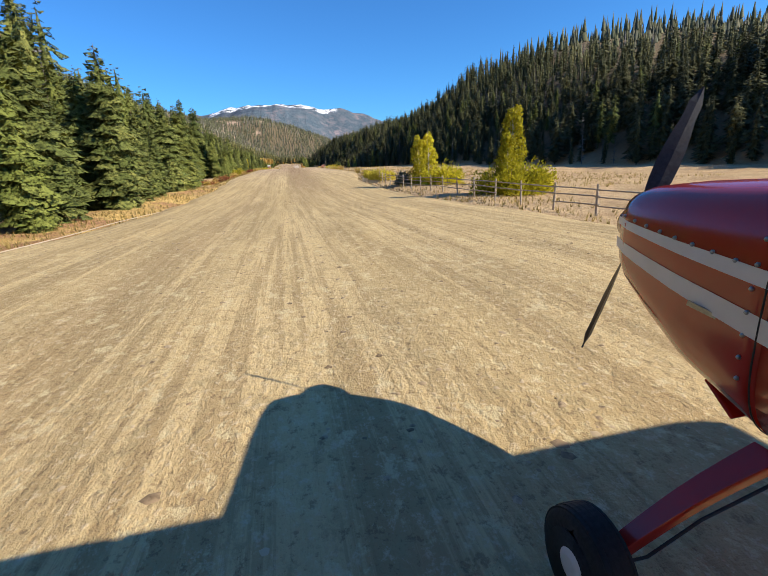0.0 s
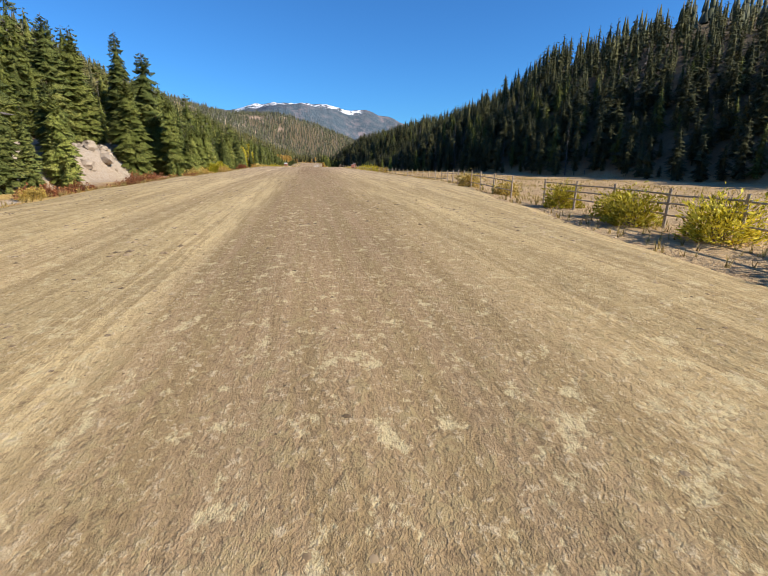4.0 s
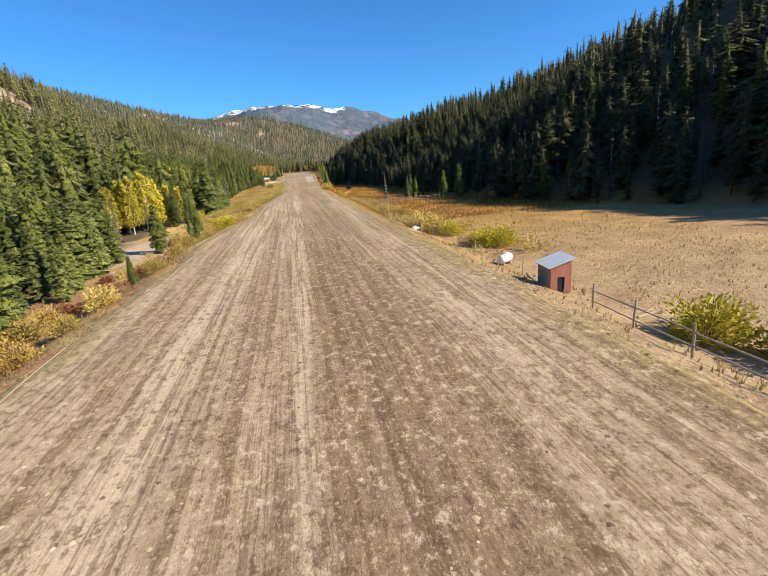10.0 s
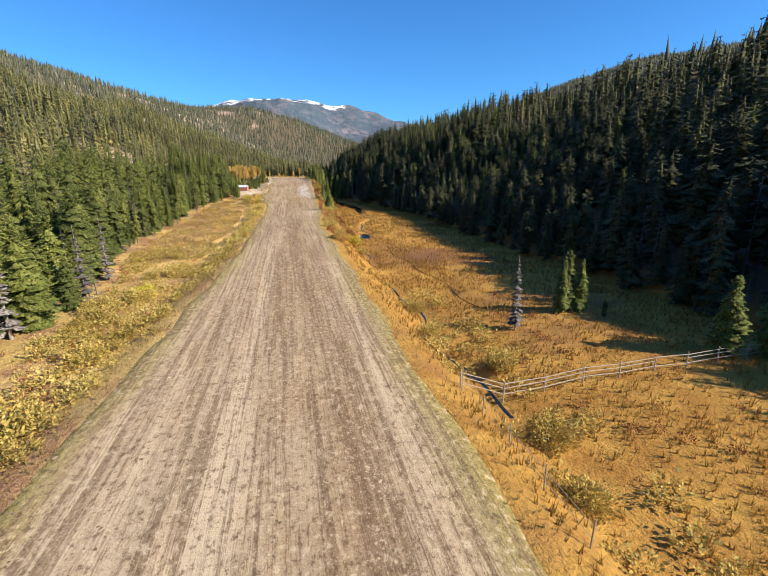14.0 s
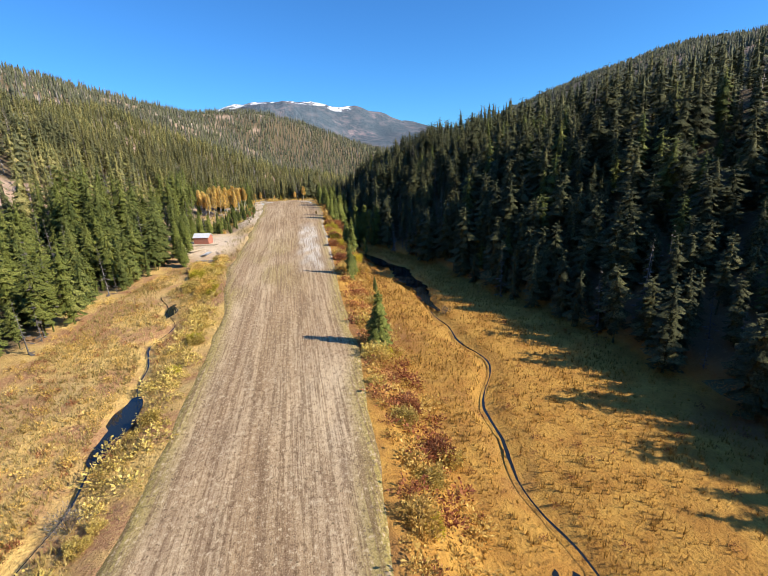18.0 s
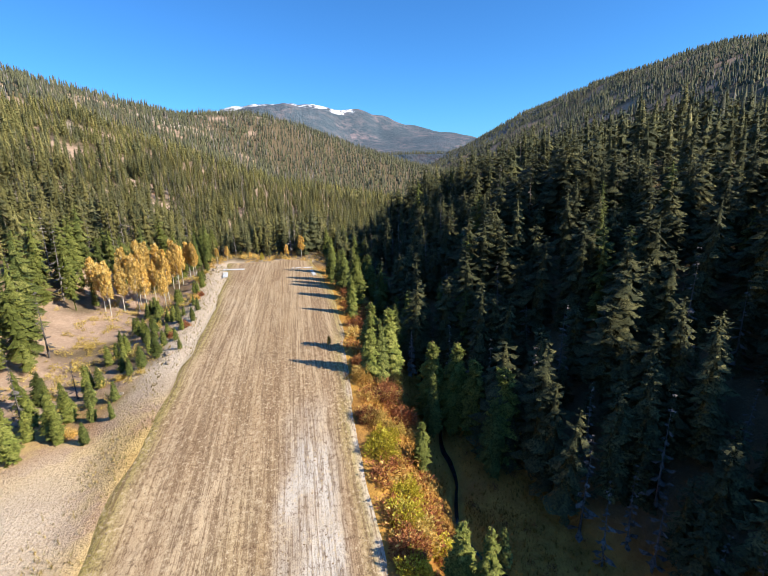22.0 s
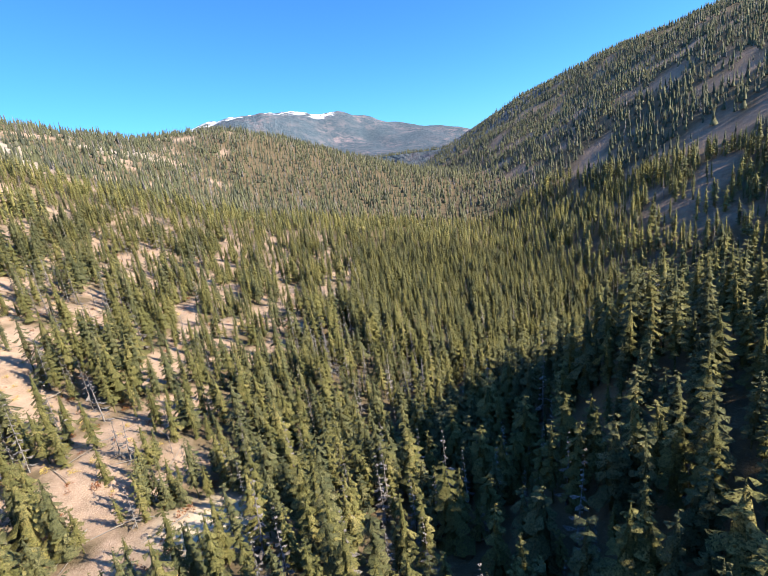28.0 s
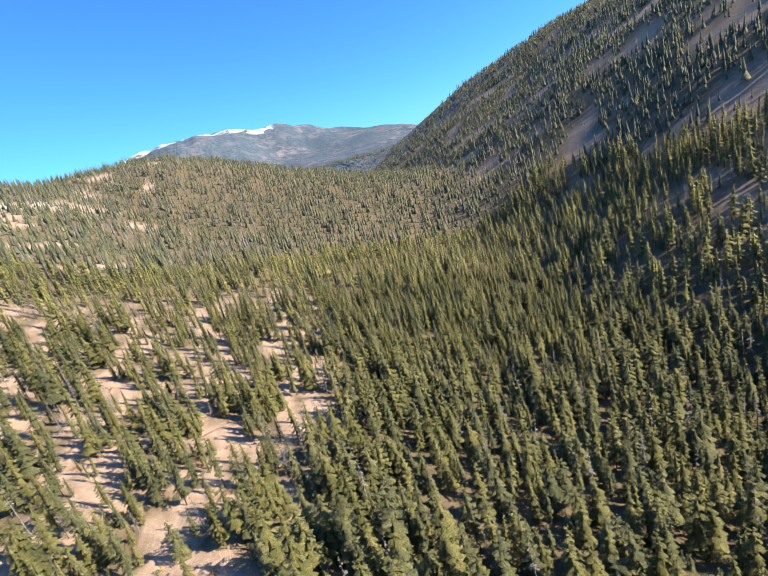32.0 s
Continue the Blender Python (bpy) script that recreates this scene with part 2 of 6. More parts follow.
def ground_material():
    m, b = shader("valley_ground", 0.95, 0, 0.08)
    k = Nodes(m)
    big, mid, fine = k.noise(k.where(), 0.035, 5, 0.6), k.noise(k.where(), 0.35, 6, 0.65), k.noise(k.where(), 3.2, 5, 0.7)
    gold = k.mix(k.step(mid, 0.38, 0.62), (0.58, 0.330, 0.078), (0.43, 0.215, 0.052))
    gold = k.mix(k.step(big, 0.52, 0.66), gold, (0.27, 0.13, 0.065))
    pale = k.mix(k.step(mid, 0.36, 0.64), (0.78, 0.545, 0.20), (0.60, 0.385, 0.125))
    pale = k.mix(k.step(big, 0.45, 0.55), pale, k.mix(k.step(mid, 0.40, 0.60), (0.40, 0.22, 0.11), (0.56, 0.40, 0.17)))
    red = k.noise(k.where(), 0.13, 5, 0.62)
    pale = k.mix(k.step(red, 0.50, 0.58, 0.9), pale, k.mix(k.step(fine, 0.40, 0.60), (0.36, 0.175, 0.105), (0.52, 0.31, 0.15)))
    hay = k.mix(k.step(mid, 0.36, 0.64), (0.62, 0.445, 0.25), (0.47, 0.325, 0.18))
    gold = k.mix(k.zone("hay").outputs["Fac"], gold, hay)
    gold = k.mix(k.zone("pale_grass").outputs["Fac"], gold, pale)
    duff = k.mix(k.step(mid, 0.35, 0.65), (0.20, 0.145, 0.085), (0.13, 0.10, 0.06))
    duff = k.mix(k.step(fine, 0.55, 0.75), duff, (0.28, 0.21, 0.12))
    soil = k.mix(k.step(mid, 0.35, 0.65), (0.50, 0.35, 0.25), (0.34, 0.235, 0.165))
    soil = k.mix(k.step(fine, 0.52, 0.72), soil, (0.62, 0.48, 0.36))
    duff = k.mix(k.zone("bare").outputs["Fac"], duff, soil)
    sand = k.mix(k.step(mid, 0.3, 0.7), (0.66, 0.52, 0.37), (0.76, 0.62, 0.46))
    rock = k.mix(k.step(fine, 0.35, 0.7), (0.52, 0.43, 0.34), (0.33, 0.27, 0.21))
    scree = k.mix(k.step(mid, 0.35, 0.65), (0.42, 0.29, 0.20), (0.28, 0.195, 0.14))
    a = k.mix(k.zone("meadow").outputs["Fac"], duff, gold)
    a = k.mix(k.zone("sand").outputs["Fac"], a, sand)
    a = k.mix(k.zone("rock").outputs["Fac"], a, rock)
    a = k.mix(k.zone("scree").outputs["Fac"], a, scree)
    blade = k.noise(k.where(1, 0.45, 1), 7.0, 4, 0.75)
    tuft_dark = k.mix(k.zone("meadow").outputs["Fac"], (0, 0, 0), k.step(blade, 0.50, 0.66, 0.6))
    a = k.mix(tuft_dark, a, (0.25, 0.125, 0.035))
    a = k.mix(k.step(fine, 0.60, 0.80, 0.7), a, (0.19, 0.125, 0.065))
    k.colour(a)
    k.bump(fine, 0.9, 0.35)
    return m


def far_material():
    m, b = shader("hazed_forested_mountain", 0.95, 0, 0.05)
    k = Nodes(m)
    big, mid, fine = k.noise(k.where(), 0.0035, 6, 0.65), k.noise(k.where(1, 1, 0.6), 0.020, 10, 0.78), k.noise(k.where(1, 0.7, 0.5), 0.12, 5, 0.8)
    # Distance haze is painted in as blue-grey forest and bare tones.
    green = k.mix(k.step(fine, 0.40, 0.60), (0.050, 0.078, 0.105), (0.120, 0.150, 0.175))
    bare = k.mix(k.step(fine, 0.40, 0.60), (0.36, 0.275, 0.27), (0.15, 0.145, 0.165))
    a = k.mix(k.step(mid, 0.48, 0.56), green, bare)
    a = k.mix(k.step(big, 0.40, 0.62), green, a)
    snow = k.zone("snow")
    patchy = k.n("ShaderNodeMath")
    patchy.operation = "MULTIPLY"
    k.link(k.step(k.noise(k.where(1, 0.5, 1.6), 0.016, 9, 0.72), 0.475, 0.515), patchy.inputs[0])
    k.link(snow.outputs["Fac"], patchy.inputs[1])
    a = k.mix(k.step(patchy.outputs[0], 0.45, 0.60), a, (0.92, 0.92, 0.94))
    k.colour(a)
    k.bump(fine, 0.8, 7.0)
    return m


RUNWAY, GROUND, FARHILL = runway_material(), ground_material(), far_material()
WATER, wb = shader("creek_water", 0.08, 0, 0.40)
wb.inputs["Base Color"].default_value = (0.012, 0.016, 0.018, 1)
wk = Nodes(WATER)
wk.bump(wk.noise(wk.where(), 1.5, 3), 0.05, 0.05)


# ---- helpers for things ----
def mesh_object(name, bm, material, parent=None, label="", smooth=False):
    me = bpy.data.meshes.new(name)
    bm.to_mesh(me)
    bm.free()
    if smooth:
        me.shade_smooth()
    me.materials.append(material)
    ob = new(name, me)
    if parent is not None:
        ob.parent = parent
    return tagged(ob, label)


def part(name, bm, material, parent, label="", smooth=False):
    return mesh_object(name, bm, material, parent, label, smooth)


def thing(name, label, category, group="", at=None):
    ob = new(name)
    if at is not None:
        ob.matrix_basis = at
    return tagged(ob, label, category, group)


def box(x0, x1, y0, y1, z0, z1, bevel=0.0, bm=None):
    bm = bm or bmesh.new()
    r = bmesh.ops.create_cube(bm, size=1, matrix=Matrix.Translation(((x0 + x1) / 2, (y0 + y1) / 2, (z0 + z1) / 2)) @ Matrix.Diagonal((x1 - x0, y1 - y0, z1 - z0, 1)))
    if bevel:
        ed = {e for v in r["verts"] for e in v.link_edges}
        bmesh.ops.bevel(bm, geom=list(ed), offset=bevel, segments=2, affect="EDGES")
    return bm


def tube(points, radii, sides=8, bm=None, cap=True):
    """A round bar along points, with a radius at each."""
    bm = bm or bmesh.new()
    rings, pts = [], [Vector(p) for p in points]
    for i, p in enumerate(pts):
        d = (pts[min(i + 1, len(pts) - 1)] - pts[max(i - 1, 0)]).normalized()
        a = d.orthogonal().normalized()
        if abs(d.z) < 0.95:
            a = d.cross(Vector((0, 0, 1))).normalized()
        b = d.cross(a)
        rings.append([bm.verts.new(p + radii[i] * (math.cos(2 * math.pi * j / sides) * a + math.sin(2 * math.pi * j / sides) * b)) for j in range(sides)])
    for r, s in zip(rings, rings[1:]):
        for j in range(sides):
            bm.faces.new((r[j], r[(j + 1) % sides], s[(j + 1) % sides], s[j]))
    if cap:
        bm.faces.new(rings[0][::-1])
        bm.faces.new(rings[-1])
    bmesh.ops.recalc_face_normals(bm, faces=bm.faces)
    return bm


def raw_object(name, verts, faces_flat, sizes, material, zones=None, smooth=False):
    """A mesh from numpy arrays."""
    me = bpy.data.meshes.new(name)
    me.vertices.add(len(verts))
    me.vertices.foreach_set("co", np.asarray(verts, np.float32).ravel())
    me.loops.add(len(faces_flat))
    me.loops.foreach_set("vertex_index", np.asarray(faces_flat, np.int32))
    me.polygons.add(len(sizes))
    starts = np.concatenate([[0], np.cumsum(sizes)[:-1]]).astype(np.int32)
    me.polygons.foreach_set("loop_start", starts)
    me.update(calc_edges=True)
    for key, val in (zones or {}).items():
        at = me.attributes.new(key, "FLOAT", "POINT")
        at.data.foreach_set("value", np.asarray(val, np.float32).ravel())
    if smooth:
        me.shade_smooth()
    me.materials.append(material)
    return new(name, me)


def smoothstep(a, b, x):
    t = np.clip((np.asarray(x, float) - a) / (b - a), 0, 1)
    return t * t * (3 - 2 * t)


def lumps(x, y, size, seed=0.0):
    """Smooth pseudo-random relief between about -1 and 1."""
    x, y = np.asarray(x, float) / size + seed * 7.13, np.asarray(y, float) / size - seed * 3.71
    return (np.sin(x * 1.7 + 1.3 * np.sin(y * 1.1 + 0.7)) + np.sin(y * 1.9 + 1.7 * np.sin(x * 0.9 + 2.1)) + 0.5 * np.sin(2.9 * x + 2.3 * y + 1.0) + 0.5 * np.sin(3.7 * y - 2.6 * x)) / 2.6


# ---- the lie of the land ----
def lerp(y, ys, vs):
    """Values along the valley, eased between stations."""
    y = np.asarray(y, float)
    i = np.clip(np.searchsorted(ys, y) - 1, 0, len(ys) - 2)
    a, b = np.take(ys, i), np.take(ys, i + 1)
    s = smoothstep(0, 1, (y - a) / (b - a))
    return np.take(vs, i) * (1 - s) + np.take(vs, i + 1) * s


STRIP_END = 559.0


def strip_left(y):
    return lerp(y, [-60, 60, 110, 165, 210, 255, 330, 405, 440, 470, 510, 538, 560], [-9.4, -9.4, -10.4, -9.6, -8.6, -5.2, -1.4, -1.2, -3.9, -2.6, -1.5, -2.3, -4.2]) + 0.25 * lumps(y, 0, 5, 1)


def strip_right(y):
    return lerp(y, [-60, 20, 60, 108, 140, 166, 250, 345, 400, 470, 520, 560], [10.4, 10.4, 11.0, 16.2, 16.0, 14.0, 13.4, 13.4, 16.6, 18.6, 20.6, 17.6]) + 0.25 * lumps(y, 9, 5, 2)


def strip_level(y):
    return lerp(y, [-60, 0, 45, 110, 185, 250, 300, 400, 440, 505, 560], [0.3, 0.3, -0.6, 0.2, 0.8, 0.4, -0.2, -2.5, -1.1, 2.1, 2.9])


def meadow_level(y):
    return lerp(y, [-60, 190, 260, 350, 500, 640], [-0.3, -0.3, -2.2, -5.6, -6.0, -14.0])


def shelf_level(y):
    return lerp(y, [-60, 60, 110, 150, 260, 330, 440, 468, 482, 502, 530, 560, 640], [0.0, -0.4, -1.2, -0.6, -0.6, -3.0, -2.6, -0.2, -0.6, -1.6, -1.0, 0.0, -5.0])


def left_wood(y):
    """Where the wood begins beside the strip."""
    return lerp(y, [-60, 60, 82, 96, 130, 150, 200, 215, 245, 264, 300, 335, 420, 448, 462, 482, 500, 560], [-11.6, -11.4, -12.0, -20, -22, -15.5, -13.8, -15.5, -16.5, -14, -15, -22, -22, -18, -20, -19, -11, -10])


def right_wood(y):
    return lerp(y, [-60, 200, 260, 350, 400, 435, 480, 520, 560], [62, 58, 49, 53, 52, 46, 37, 31, 26])


def axis(y):
    return lerp(y, [400, 640, 750, 1000, 1500, 2500, 5000], [80, 118, 140, 200, 330, 520, 900])


def ridge_line(x):
    """The crest of the high mountain."""
    x = np.asarray(x, float) + 190
    ridge = lerp(x, [-2600, -1500, -900, -430, -140, 60, 330, 620, 840, 1050, 1280, 1600, 2600], [260, 330, 380, 418, 480, 493, 470, 425, 385, 338, 290, 190, 120])
    ridge = ridge + 9 * lumps(x, 0, 60, 8) + 4 * lumps(x, 0, 19, 4)
    return ridge


def terrain(x, y):
    x, y = np.broadcast_arrays(np.asarray(x, float), np.asarray(y, float))
    yy = np.clip(y, -60, None)
    l, r = strip_left(np.clip(yy, -60, 560)) + 1.3, strip_right(np.clip(yy, -60, 560)) - 1.3
    zs, zm, zl = strip_level(np.clip(yy, -60, 560)), meadow_level(yy), shelf_level(yy)
    # beside the strip
    d_l, d_r = l - x, x - r
    z = zs - 0.45 + 0 * x
    bank_l = 2.0 + (1.6 + 2.4 * smoothstep(476, 494, yy)) * np.abs(zs - zl)
    bank_r = 2.0 + 1.3 * np.abs(zs - zm)
    z = np.where(d_l > 0, zs - 0.09 + (zl - zs + 0.09) * smoothstep(0, 1, (d_l - 1.3) / bank_l), z)
    z = np.where(d_r > 0, zs - 0.09 + (zm - zs + 0.09) * smoothstep(0, 1, (d_r - 1.3) / bank_r), z)
    # slopes on both sides
    foot_l, foot_r = left_wood(np.clip(yy, -60, 560)) - 8, right_wood(np.clip(yy, -60, 560)) - 1
    up = np.clip(foot_l - x, 0, None)
    z = z + 0.44 * np.sqrt(up * up + 64) - 0.44 * 8 + 0.16 * np.clip(up - 110, 0, None)
    up = np.clip(x - foot_r, 0, None)
    hill = lerp(y, [150, 250, 370, 430, 500, 560, 620, 700], [55, 71, 62, 43, 37, 34, 30, 18]) + 4 * lumps(x, y, 60, 3)
    hill = hill * (0.42 + 0.58 * smoothstep(70, 250, y))
    z = z + np.where(up > 0, hill * np.tanh(lerp(y, [240, 300, 380, 425], [0.80, 0.67, 0.67, 0.82]) * up / hill), 0)
    # the cut bank above the dirt road
    z = z + 4.5 * smoothstep(23.5, 28, -x + 0.8 * lumps(x, y, 5, 4)) * smoothstep(94, 106, y) * (1 - smoothstep(146, 160, y))
    # past the end of the strip the land falls to the creek and rises beyond it
    a = axis(yy)
    far_floor = lerp(yy, [560, 700, 1000, 1600, 2600, 5000], [-28, -36, -32, -10, 45, 120])
    tilt = far_floor + 0.215 * np.clip(a - x, 0, None)
    knee = -36.0
    tilt = np.where(x < knee, far_floor + 0.215 * (a - knee) + 0.40 * (knee - x), tilt)
    right = np.clip(x - a - 12, 0, None)
    tilt = tilt + 0.50 * np.sqrt(right * right + 400) - 10
    gone = smoothstep(566, 650, y - 42 * smoothstep(40, 75, x))
    z = z * (1 - gone) + tilt * gone
    # hills keep to their heights
    cap = lerp(yy, [-60, 500, 1000, 1500, 1900], [130, 225, 214, 165, 150])
    cap = np.where(x > a, lerp(yy, [600, 1000, 1400, 1680, 1850, 2080], [120, 195, 292, 282, 245, 185]), cap)
    z = np.where(z > 0.6 * cap, 0.6 * cap + 0.4 * cap * np.tanh((z - 0.6 * cap) / (0.4 * cap)), z)
    # a spur closes the valley from the left
    spur = 152 * np.exp(-((y - 1620) / 330) ** 2) * (1 - smoothstep(-120, 420, x + 0.12 * (y - 1620)))
    z = z + (np.maximum(z, spur) - z) * smoothstep(900, 1300, y)
    rough = smoothstep(0, 60, np.maximum(foot_l - x, x - foot_r)) + gone
    z = z + (1.4 * lumps(x, y, 17, 5) + 5 * lumps(x, y, 75, 6) * smoothstep(60, 300, np.abs(x))) * np.clip(rough, 0, 1)
    # the high mountain
    ridge = ridge_line(x)
    front = smoothstep(2100, 4150, y + 260 * lumps(x, y, 420, 9))
    z = np.where(y > 1900, np.maximum(z * (1 - smoothstep(1900, 2600, y)) + (z * 0.3) * smoothstep(1900, 2600, y), 60 + (ridge - 60) * front ** 1.15 + 24 * lumps(x, y, 260, 7) * np.sin(np.pi * np.clip(front, 0, 1)) + 10 * lumps(x, y, 90, 2) * np.sin(np.pi * np.clip(front, 0, 1))), z)
    return z + np.maximum(smoothstep(1.8, 6, np.maximum(d_l, d_r)), gone) * (0.10 * lumps(x, y, 2.1, 1) + 0.22 * lumps(x, y, 6.5, 2))


def graded(lo, a, b, hi, fine, grow):
    mid = list(np.arange(a, b + fine, fine))
    s, v = fine, mid[-1]
    while v < hi:
        s *= grow
        v += s
        mid.append(v)
    s, v = fine, mid[0]
    while v > lo:
        s *= grow
        v -= s
        mid.insert(0, v)
    return np.array(mid)


def creek_x(y):
    """The brook that winds through the meadow."""
    y = np.asarray(y, float)
    return lerp(y, [250, 300, 345, 372, 400, 414, 466, 480, 500, 560], [19, 18.5, 20.5, 27, 32, 32.8, 28.2, 29, 33, 44]) + 0.9 * np.sin(y / 5.1) + 0.6 * np.sin(y / 2.3 + 1)


def brook_x(y):
    y = np.asarray(y, float)
    return lerp(y, [316, 322, 328, 335, 349, 360, 372, 384, 392, 404, 430], [-14, -12, -8.4, -6.6, -7.4, -6.2, -5.7, -6.5, -6.8, -8.2, -13]) + 0.8 * np.sin(y / 4.3) + 0.4 * np.sin(y / 1.9)


def bare_patch(x, y):
    """Pinkish open ground between the trees of the left slope."""
    low = smoothstep(-0.42, 0.08, lumps(x, y, 8, 17) + 0.5 * lumps(x, y, 3.6, 3)) * (1 - smoothstep(-8, 6, x - lerp(y, [600, 680, 740, 800, 900], [-4, 0, 36, 58, 70]))) * smoothstep(585, 615, y) * (1 - smoothstep(860, 960, y)) * smoothstep(-150, -90, x)
    edge = smoothstep(-0.6, 0.1, lumps(x, y, 6, 9)) * (1 - smoothstep(-9, -6, x)) * smoothstep(-46, -34, x) * smoothstep(470, 490, y) * (1 - smoothstep(565, 590, y))
    hill = smoothstep(0.30, 0.62, lumps(x, y, 31, 21)) * smoothstep(30, 60, -x) * (y > 110)
    return np.clip(low + edge + hill, 0, 1)


def scree_patch(x, y):
    """Open brown slopes on the high right hillside."""
    q = lumps(x, y * 0.85, 36, 4) + 0.55 * lumps(x, y, 13, 8)
    return smoothstep(0.17, 0.55, q) * smoothstep(40, 110, x - axis(np.clip(y, 400, None))) * smoothstep(600, 760, y)


gx, gy = graded(-2700, -44, 60, 2700, 1.1, 1.07), graded(-320, -20, 600, 4420, 1.7, 1.04)
X, Y = np.meshgrid(gx, gy)
Z = terrain(X, Y)
for path_x, y0, y1, w, d in ((creek_x, 268, 560, 0.95, 0.85), (brook_x, 317, 428, 0.85, 0.8)):
    Z = Z - d * np.exp(-((X - path_x(Y)) / w) ** 2) * ((Y > y0) & (Y < y1))
POOL_W = lambda y: lerp(y, [412, 424, 432, 446, 456, 468], [0.3, 1.2, 1.9, 2.1, 1.7, 0.5])
POOL_X = lambda y: lerp(y, [412, 424, 433, 446, 455, 463, 470], [32.6, 33.4, 33.6, 33.3, 31.3, 28.8, 27.6]) + 0.5 * np.sin(np.asarray(y, float) / 2.7)
Z = Z - 0.75 * np.exp(-((X - POOL_X(Y)) / (0.4 + POOL_W(Y))) ** 4) * ((Y > 412) & (Y < 469))
PONDS = [(25.0, 359.0, 1.3, 5.5), (-10.3, 418.0, 0.9, 4.0), (-6.6, 384.0, 1.0, 5.5), (-6.7, 335.5, 0.8, 2.0)]
Z = Z - 0.6 * np.exp(-((X - 26.9 - 0.5 * np.sin(Y / 3.0)) / 0.8) ** 2) * ((Y > 290) & (Y < 354))
for px, py, rx, ry in PONDS:
    Z = Z - 0.8 * np.exp(-(((X - px + 0.5 * np.sin(Y * 0.9)) / rx) ** 2 + ((Y - py + 0.6 * np.sin(X)) / ry) ** 2) ** 2)
nx, ny = len(gx), len(gy)
idx = np.arange(nx * ny).reshape(ny, nx)
quads = np.stack([idx[:-1, :-1], idx[:-1, 1:], idx[1:, 1:], idx[1:, :-1]], -1).reshape(-1, 4)
L, Rr = strip_left(np.clip(Y, -60, 560)), strip_right(np.clip(Y, -60, 560))
in_meadow = (1 - smoothstep(-2, 3, X - right_wood(np.clip(Y, -60, 560)))) * smoothstep(-5.5, -3.0, X - left_wood(np.clip(Y, -60, 560)) + lumps(X, Y, 3, 4)) * (1 - smoothstep(540, 556, Y)) * (1 - (X < 0) * smoothstep(482, 502, Y))
road_x = lerp(Y, [60, 100, 125, 150, 180], [-15.5, -15.5, -17.5, -20, -23])
sand = np.exp(-((X - road_x + 0.5 * lumps(Y, 0, 9, 3)) / 1.35) ** 2) * smoothstep(80, 92, Y) * (1 - smoothstep(158, 175, Y)) \
    + np.exp(-(((X + 11) / 8) ** 2 + ((Y - 468) / 17) ** 2) ** 2) + smoothstep(-1, 0.2, L - X) * (1 - smoothstep(3.5, 8.0, L - X + 1.5 * lumps(X, Y, 4, 2))) * smoothstep(478, 500, Y) * (1 - smoothstep(558, 566, Y)) + 0.7 * (X > L) * (X < Rr) * smoothstep(553, 556, Y) * (1 - smoothstep(560, 566, Y)) \
    + np.exp(-(((X - 3) / 9) ** 2 + ((Y - 629) / 9) ** 2) ** 2) + np.exp(-(((X + 14.5) / 6) ** 2 + ((Y - 226) / 10) ** 2) ** 2)
rockzone = smoothstep(0.35, 0.6, lumps(X, Y, 60, 11)) * smoothstep(90, 180, -X) * (Y < 1700) + np.exp(-(((X + 26) / 4.5) ** 2 + ((Y - 125) / 30) ** 2) ** 2)
scree = scree_patch(X, Y) * (Y < 2200)
snow = smoothstep(-150, -35, Z - ridge_line(X)) * (Y > 3000) * smoothstep(-640, -400, X) * (1 - 0.9 * smoothstep(330, 560, X))
ground = raw_object("ground", np.stack([X, Y, Z], -1).reshape(-1, 3), quads.ravel(), np.full(len(quads), 4), GROUND,
                    dict(meadow=np.clip(in_meadow, 0, 1), sand=np.clip(sand, 0, 1), rock=np.clip(rockzone, 0, 1), scree=np.clip(scree, 0, 1), snow=snow, bare=bare_patch(X, Y), pale_grass=1 - smoothstep(-2, 6, X), hay=1 - smoothstep(170, 250, Y)), smooth=True)
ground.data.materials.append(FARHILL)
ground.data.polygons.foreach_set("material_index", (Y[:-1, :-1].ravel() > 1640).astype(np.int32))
tagged(ground, "autumn valley floor, wooded slopes and a snow-dusted mountain", "ground", kind="structure")

# ---- the airstrip ----
sy = np.arange(-60, STRIP_END + 0.01, 0.8)
su = np.linspace(0, 1, 56)
SL, SR = strip_left(sy)[:, None], strip_right(sy)[:, None]
SX = SL + (SR - SL) * su[None]
SY = np.broadcast_to(sy[:, None], SX.shape) + (sy[:, None] > STRIP_END - 1) * 1.2 * lumps(SX, 0, 4, 2)
SZ = strip_level(np.clip(SY, -60, 560)) + 0.05 * lumps(SX, SY, 3.1, 3) + 0.035 * lumps(SX, SY * 0.2, 0.8, 5) - 0.16 * smoothstep(0.47, 0.5, np.abs(su[None] - 0.5)) + 0.03
mid = lerp(SY, [-60, 60, 130, 250, 400, 560], [0.6, 1.0, 2.0, 4.0, 6.0, 7.0])
wheelway = smoothstep(-0.5, 0.5, SX - mid + 0.5 + 0.3 * lumps(0, SY, 9, 2)) * (1 - smoothstep(2.5, 6.5, SX - mid + lumps(0, SY, 14, 3))) * (0.85 - 0.62 * smoothstep(170, 300, SY)) * smoothstep(20, 80, SY) + 0.35 * np.exp(-((SX - mid + 4.0) / 0.7) ** 2)
edge = np.minimum(SX - SL, SR - SX)
